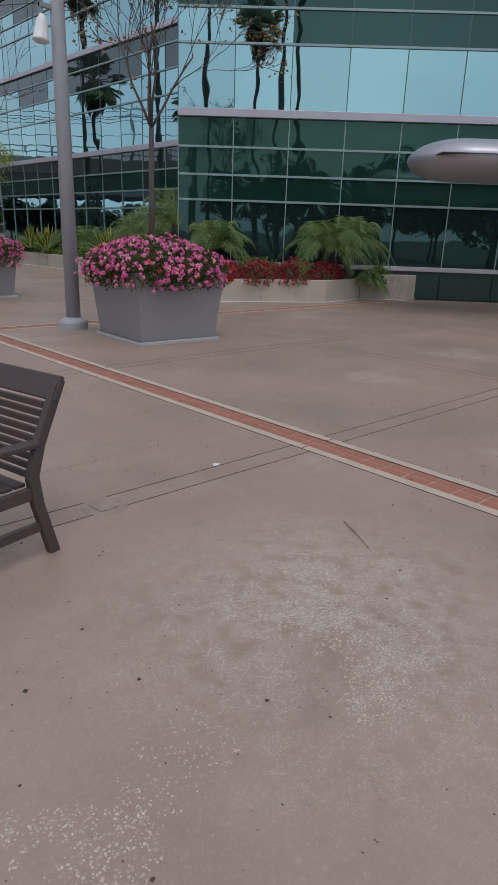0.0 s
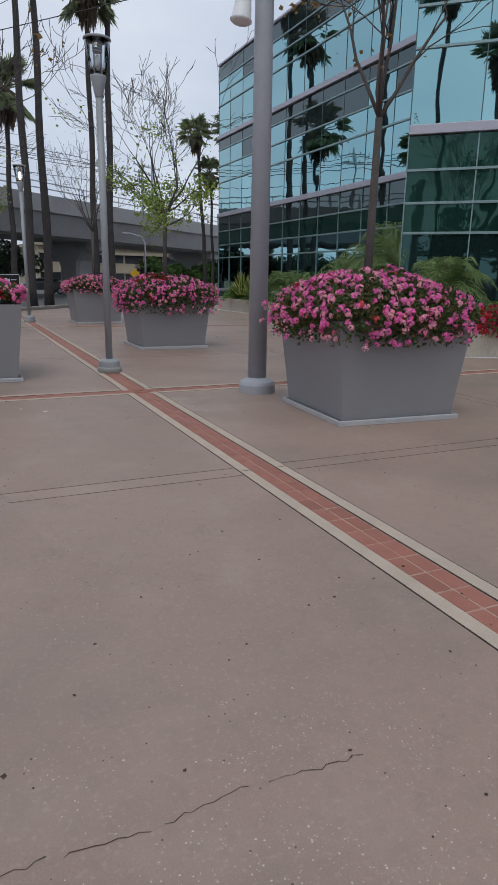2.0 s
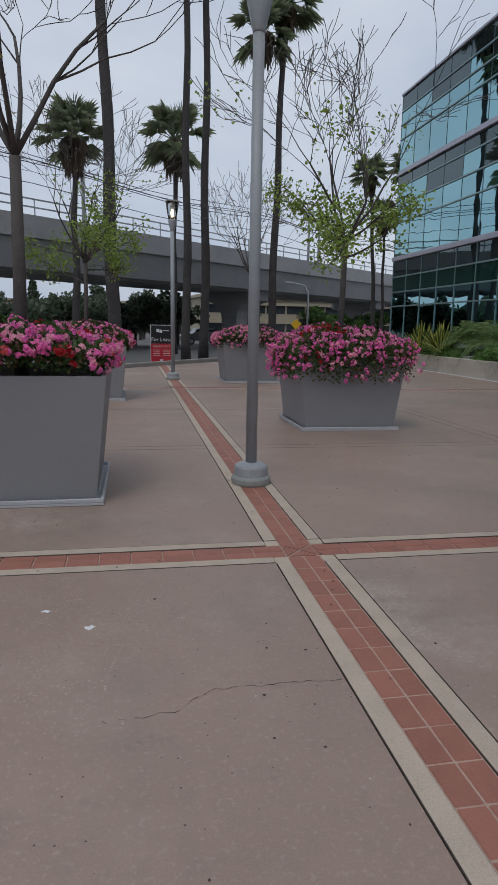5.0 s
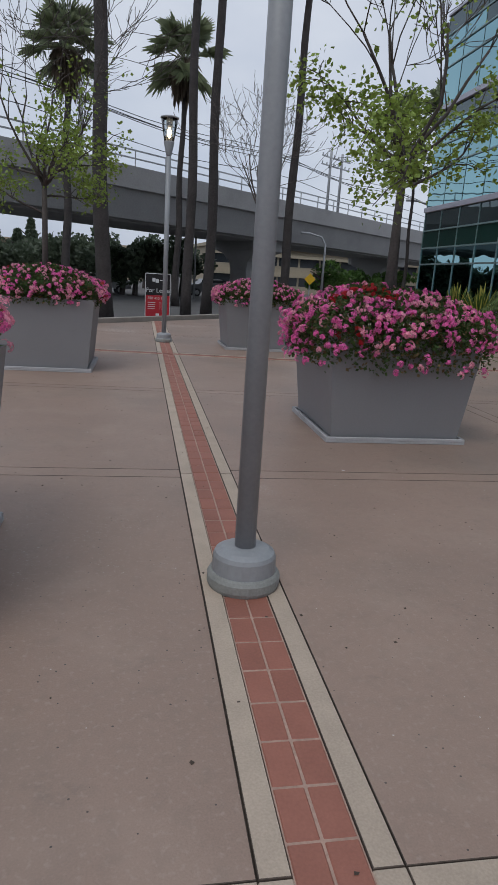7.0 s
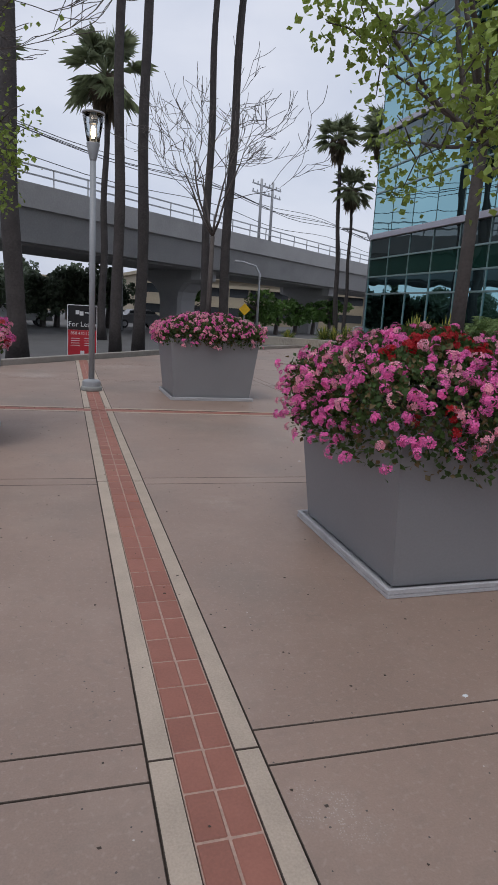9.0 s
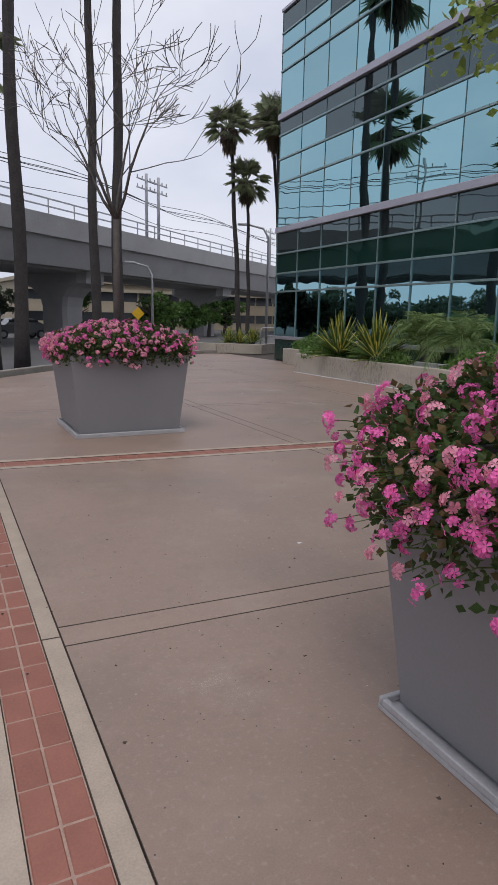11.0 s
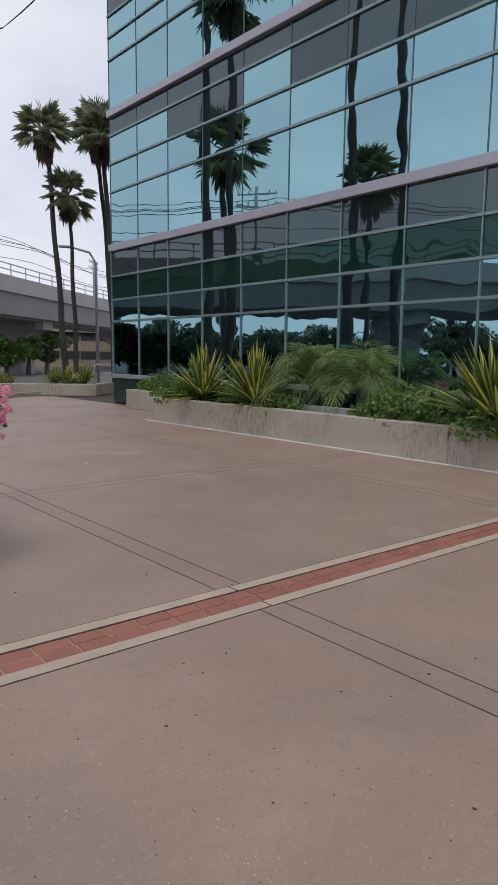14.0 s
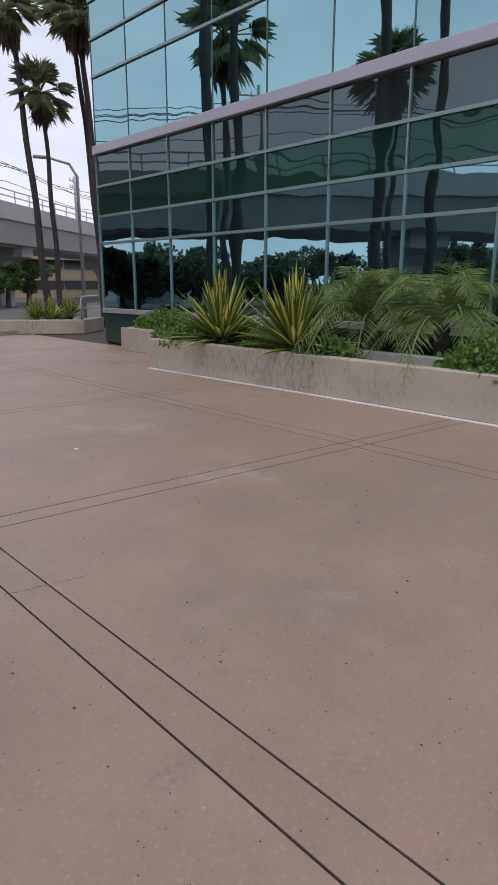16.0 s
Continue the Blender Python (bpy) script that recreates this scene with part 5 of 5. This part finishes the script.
def band(name, along_y, at, lo, hi, near, crossings):
    """A line of paired tiles between two pale curbs."""
    t = thing(name, "inlaid band of red terracotta tiles between pale concrete curbs", "paving band", kind="structure")
    rnd = random.Random(int(at * 10) + 3)
    put = (lambda u, w: (at + w, u)) if along_y else (lambda u, w: (u, at + w))
    bm = boxes((at - INNER, at + INNER, lo, hi, -0.05, -0.005)) if along_y else boxes((lo, hi, at - INNER, at + INNER, -0.05, -0.009))
    for q in bm.verts:
        q.co.y = warp(q.co.x, q.co.y)
    part("grout_bed", bm, M_GROUT, t, "pale grout between the tiles")
    sv, sf = [], []
    stops = [lo - INNER, *crossings, hi + INNER]
    rows = [(c1 - INNER - (i + 0.5) * PITCH if c1 in crossings and c0 not in crossings else c0 + INNER + (i + 0.5) * PITCH) for c0, c1 in zip(stops, stops[1:]) for i in range(int((c1 - c0 - 2 * INNER) / PITCH + 0.3))]
    for u in rows:
        for w in (-INNER / 2, INNER / 2):
            x, y = put(u, w)
            turn = math.degrees(math.atan(warp(x + 0.5, y) - warp(x - 0.5, y)))
            m = pose(x, warp(x, y), rnd.uniform(-0.0015, 0.001), rnd.uniform(-0.4, 0.4), rnd.uniform(-0.4, 0.4), 90 if along_y else turn)
            if near[0] < u < near[1]:
                ob = new("tile", tile_me)
                ob.parent = t
                ob.matrix_local = m
            else:
                b = len(sv)
                sv += [tuple(m @ Vector(q)) for q in box_v]
                sf += [tuple(b + k for k in q) for q in box_f]
    if sv:
        tagged(raw("tile_run", sv, sf, M_TILE, t), kind="stuff")
    cuts = sorted([lo, hi] + [c for c in (JY if along_y else JX) if lo < c < hi] + list(crossings))
    for a, b in zip(cuts, cuts[1:]):
        a2 = a + (HALF - 0.001 if a in crossings else 0.0)
        b2 = b - (HALF - 0.001 if b in crossings else 0.0)
        for s in (-1, 1):
            c0, c1 = sorted((at + s * INNER, at + s * (HALF + 0.001)))
            if along_y:
                slab_piece(c0, c1, a2, b2, t, "curb", M_CURB, clip=False, top=0.002)
            else:
                slab_piece(a2, b2, c0, c1, t, "curb", M_CURB, clip=False, top=0.002)
    return t


band_long = band("tile_band_long", True, 0.0, -20.0, 19.9, (-6.0, 9.0), BANDS_Y)
for y in BANDS_Y:
    b = band("tile_band_cross", False, y, -7.4 if y > 5 else -15.8, 9.2 if y > 5 else 13.4, (-3.0, 3.6) if y < 5 else (0.5, 8.0), (0.0,))
    for k in range(4):
        bm = bmesh.new()
        a = radians(90 * k)
        r = INNER
        tri = [(0.012, 0.0), (r - 0.008, -(r - 0.02)), (r - 0.008, r - 0.02)]
        lo3 = [bm.verts.new((px * math.cos(a) - py * math.sin(a), warp(0, y) + px * math.sin(a) + py * math.cos(a), -0.004)) for px, py in tri]
        hi3 = [bm.verts.new((v.co.x, v.co.y, 0.001)) for v in lo3]
        bm.faces.new(hi3)
        for j in range(3):
            bm.faces.new((lo3[j], lo3[(j + 1) % 3], hi3[(j + 1) % 3], hi3[j]))
        part("corner_tile", bm, M_TILE, b)
    for sx in (-1, 1):
        for sy in (-1, 1):
            part("corner_block", boxes(tuple(sorted((sx * INNER, sx * HALF)) + sorted((warp(0, y) + sy * INNER, warp(0, y) + sy * HALF)) + [-0.05, 0.0]), bevel=0.004), M_CURB, b)

for x, y in ((-2.08, -7.61), (-2.08, -3.86)):
    c = thing("utility_cover", "small square concrete utility cover set in the pavement", "utility cover", (x, y, 0), rz=3)
    part("collar", lathe([(0.15, 0.0), (0.145, 0.003)], 18), M_FOOT2, c)
    part("lid", boxes((-0.075, 0.075, -0.075, 0.075, 0.0035, 0.008), bevel=0.002), M_FOOT2 if y < -5 else M_TRAY, c)

rc = random.Random(9)
v, f = [], []
for _ in range(2200):
    x, y = rc.uniform(-6, 8), rc.uniform(-10.5, 18)
    s = rc.uniform(0.003, 0.009)
    a = rc.uniform(0, 3.14)
    i = len(v)
    for k in range(4):
        q = a + k * 1.57
        v.append((x + s * math.cos(q) * rc.uniform(0.6, 1.6), y + s * math.sin(q) * rc.uniform(0.6, 1.6), 0.002))
    v.append((x, y, 0.002 + s * 0.5))
    f += [(i + k, i + (k + 1) % 4, i + 4) for k in range(4)]
tagged(raw("debris", v, f, M_SUB), "tiny dark crumbs and dry leaf bits on the pavement", "debris", kind="stuff")


def pebbles(count, seed):
    """Pale stones bared where the tinted skin of the concrete has worn off, thickest in a few worn patches."""
    r = random.Random(seed)
    patches = [(-1.98, -9.38, 0.55, 1.0), (-1.62, -9.2, 0.5, 0.9), (-3.45, -9.65, 0.26, 0.8), (-3.0, -9.5, 0.25, 0.35), (-1.5, -7.0, 0.7, 0.16), (-1.6, -1.0, 0.8, 0.22), (-1.0, -5.4, 0.9, 0.08), (-1.0, 2.6, 0.7, 0.14), (2.6, 8.6, 0.9, 0.08), (1.9, 9.4, 0.9, 0.06)]
    v, f = [], []
    while len(v) < count * 5:
        px, py, size, share = r.choices(patches, [p[2] ** 2 * p[3] for p in patches])[0]
        a, d = r.uniform(0, 6.283), size * math.sqrt(r.random()) * 1.15
        x, y = px + d * math.cos(a), py + d * math.sin(a)
        if noise.noise(Vector((x * 3.1, y * 3.1, 0.4))) + 0.6 * noise.noise(Vector((x * 11, y * 11, 2.0))) < -0.12 + 0.35 * (d / size) ** 3 or abs(x) < 0.23:
            continue
        s, q, i = r.uniform(0.0022, 0.006) * (1.0 if share > 0.3 else 0.7), r.uniform(0, 1.6), len(v)
        v += [(x + s * r.uniform(0.7, 1.4) * math.cos(q + k * 1.571), y + s * r.uniform(0.7, 1.4) * math.sin(q + k * 1.571), 0.0003) for k in range(4)]
        v.append((x, y, 0.0003 + s * 0.3))
        f += [(i + k, i + (k + 1) % 4, i + 4) for k in range(4)]
    return tagged(raw("aggregate", v, f, M_PEBBLE), "pale bared stones in worn concrete patches", "gravel", kind="stuff")


pebbles(11000, 4)


def crack(pts, width, seed):
    """A ragged dark hairline in the slab."""
    r = random.Random(seed)
    v, f = [], []
    line = []
    for (x0, y0), (x1, y1) in zip(pts, pts[1:]):
        k = max(2, int(math.hypot(x1 - x0, y1 - y0) / 0.03))
        line += [(x0 + (x1 - x0) * j / k + r.uniform(-0.008, 0.008), y0 + (y1 - y0) * j / k + r.uniform(-0.012, 0.012)) for j in range(k)]
    for x, y in line:
        w = width * r.uniform(0.25, 1.2)
        v += [(x, y - w, 0.0012), (x, y + w, 0.0012)]
    f = [(2 * i, 2 * i + 2, 2 * i + 3, 2 * i + 1) for i in range(len(line) - 1) if r.random() > 0.08]
    return tagged(raw("crack", v, f, M_SUB), "ragged hairline crack in the concrete", "crack", kind="structure")


crack([(-2.3, -6.81), (-1.75, -6.84), (-1.5, -6.81), (-1.05, -6.84)], 0.0018, 1)
crack([(-1.25, -1.75), (-0.96, -1.72), (-0.81, -1.59), (-0.2, -1.59)], 0.002, 2)
crack([(3.85, 14.14), (4.07, 14.09), (4.32, 14.04)], 0.003, 3)


def dropping(x, y, s, seed):
    """A flat pale smear."""
    r = random.Random(seed)
    n = 14
    v = [(x, y, 0.0035)] + [(x + s * r.uniform(0.5, 1.3) * math.cos(k * 6.283 / n), y + s * r.uniform(0.4, 1.2) * math.sin(k * 6.283 / n), 0.001) for k in range(n)]
    tagged(raw("smear", v, [(0, 1 + k, 1 + (k + 1) % n) for k in range(n)], M_WHITE), "small white dried smear on the pavement", "smear", group="white smears")


for i, (x, y, s) in enumerate([(-1.02, -7.46, 0.032), (-1.34, -0.95, 0.03), (-1.58, -0.73, 0.022), (2.03, 8.2, 0.02), (5.58, 16.65, 0.03), (1.2, 3.9, 0.015)]):
    dropping(x, y, s, i)
v, f = tube_data([(-1.06, -8.74, 0.006), (-1.13, -8.87, 0.012), (-1.24, -9.08, 0.006)], [0.003, 0.003, 0.0015], 4)
tagged(raw("twig", v, f, M_DRYLEAF), "thin dry twig lying on the concrete", "twig")
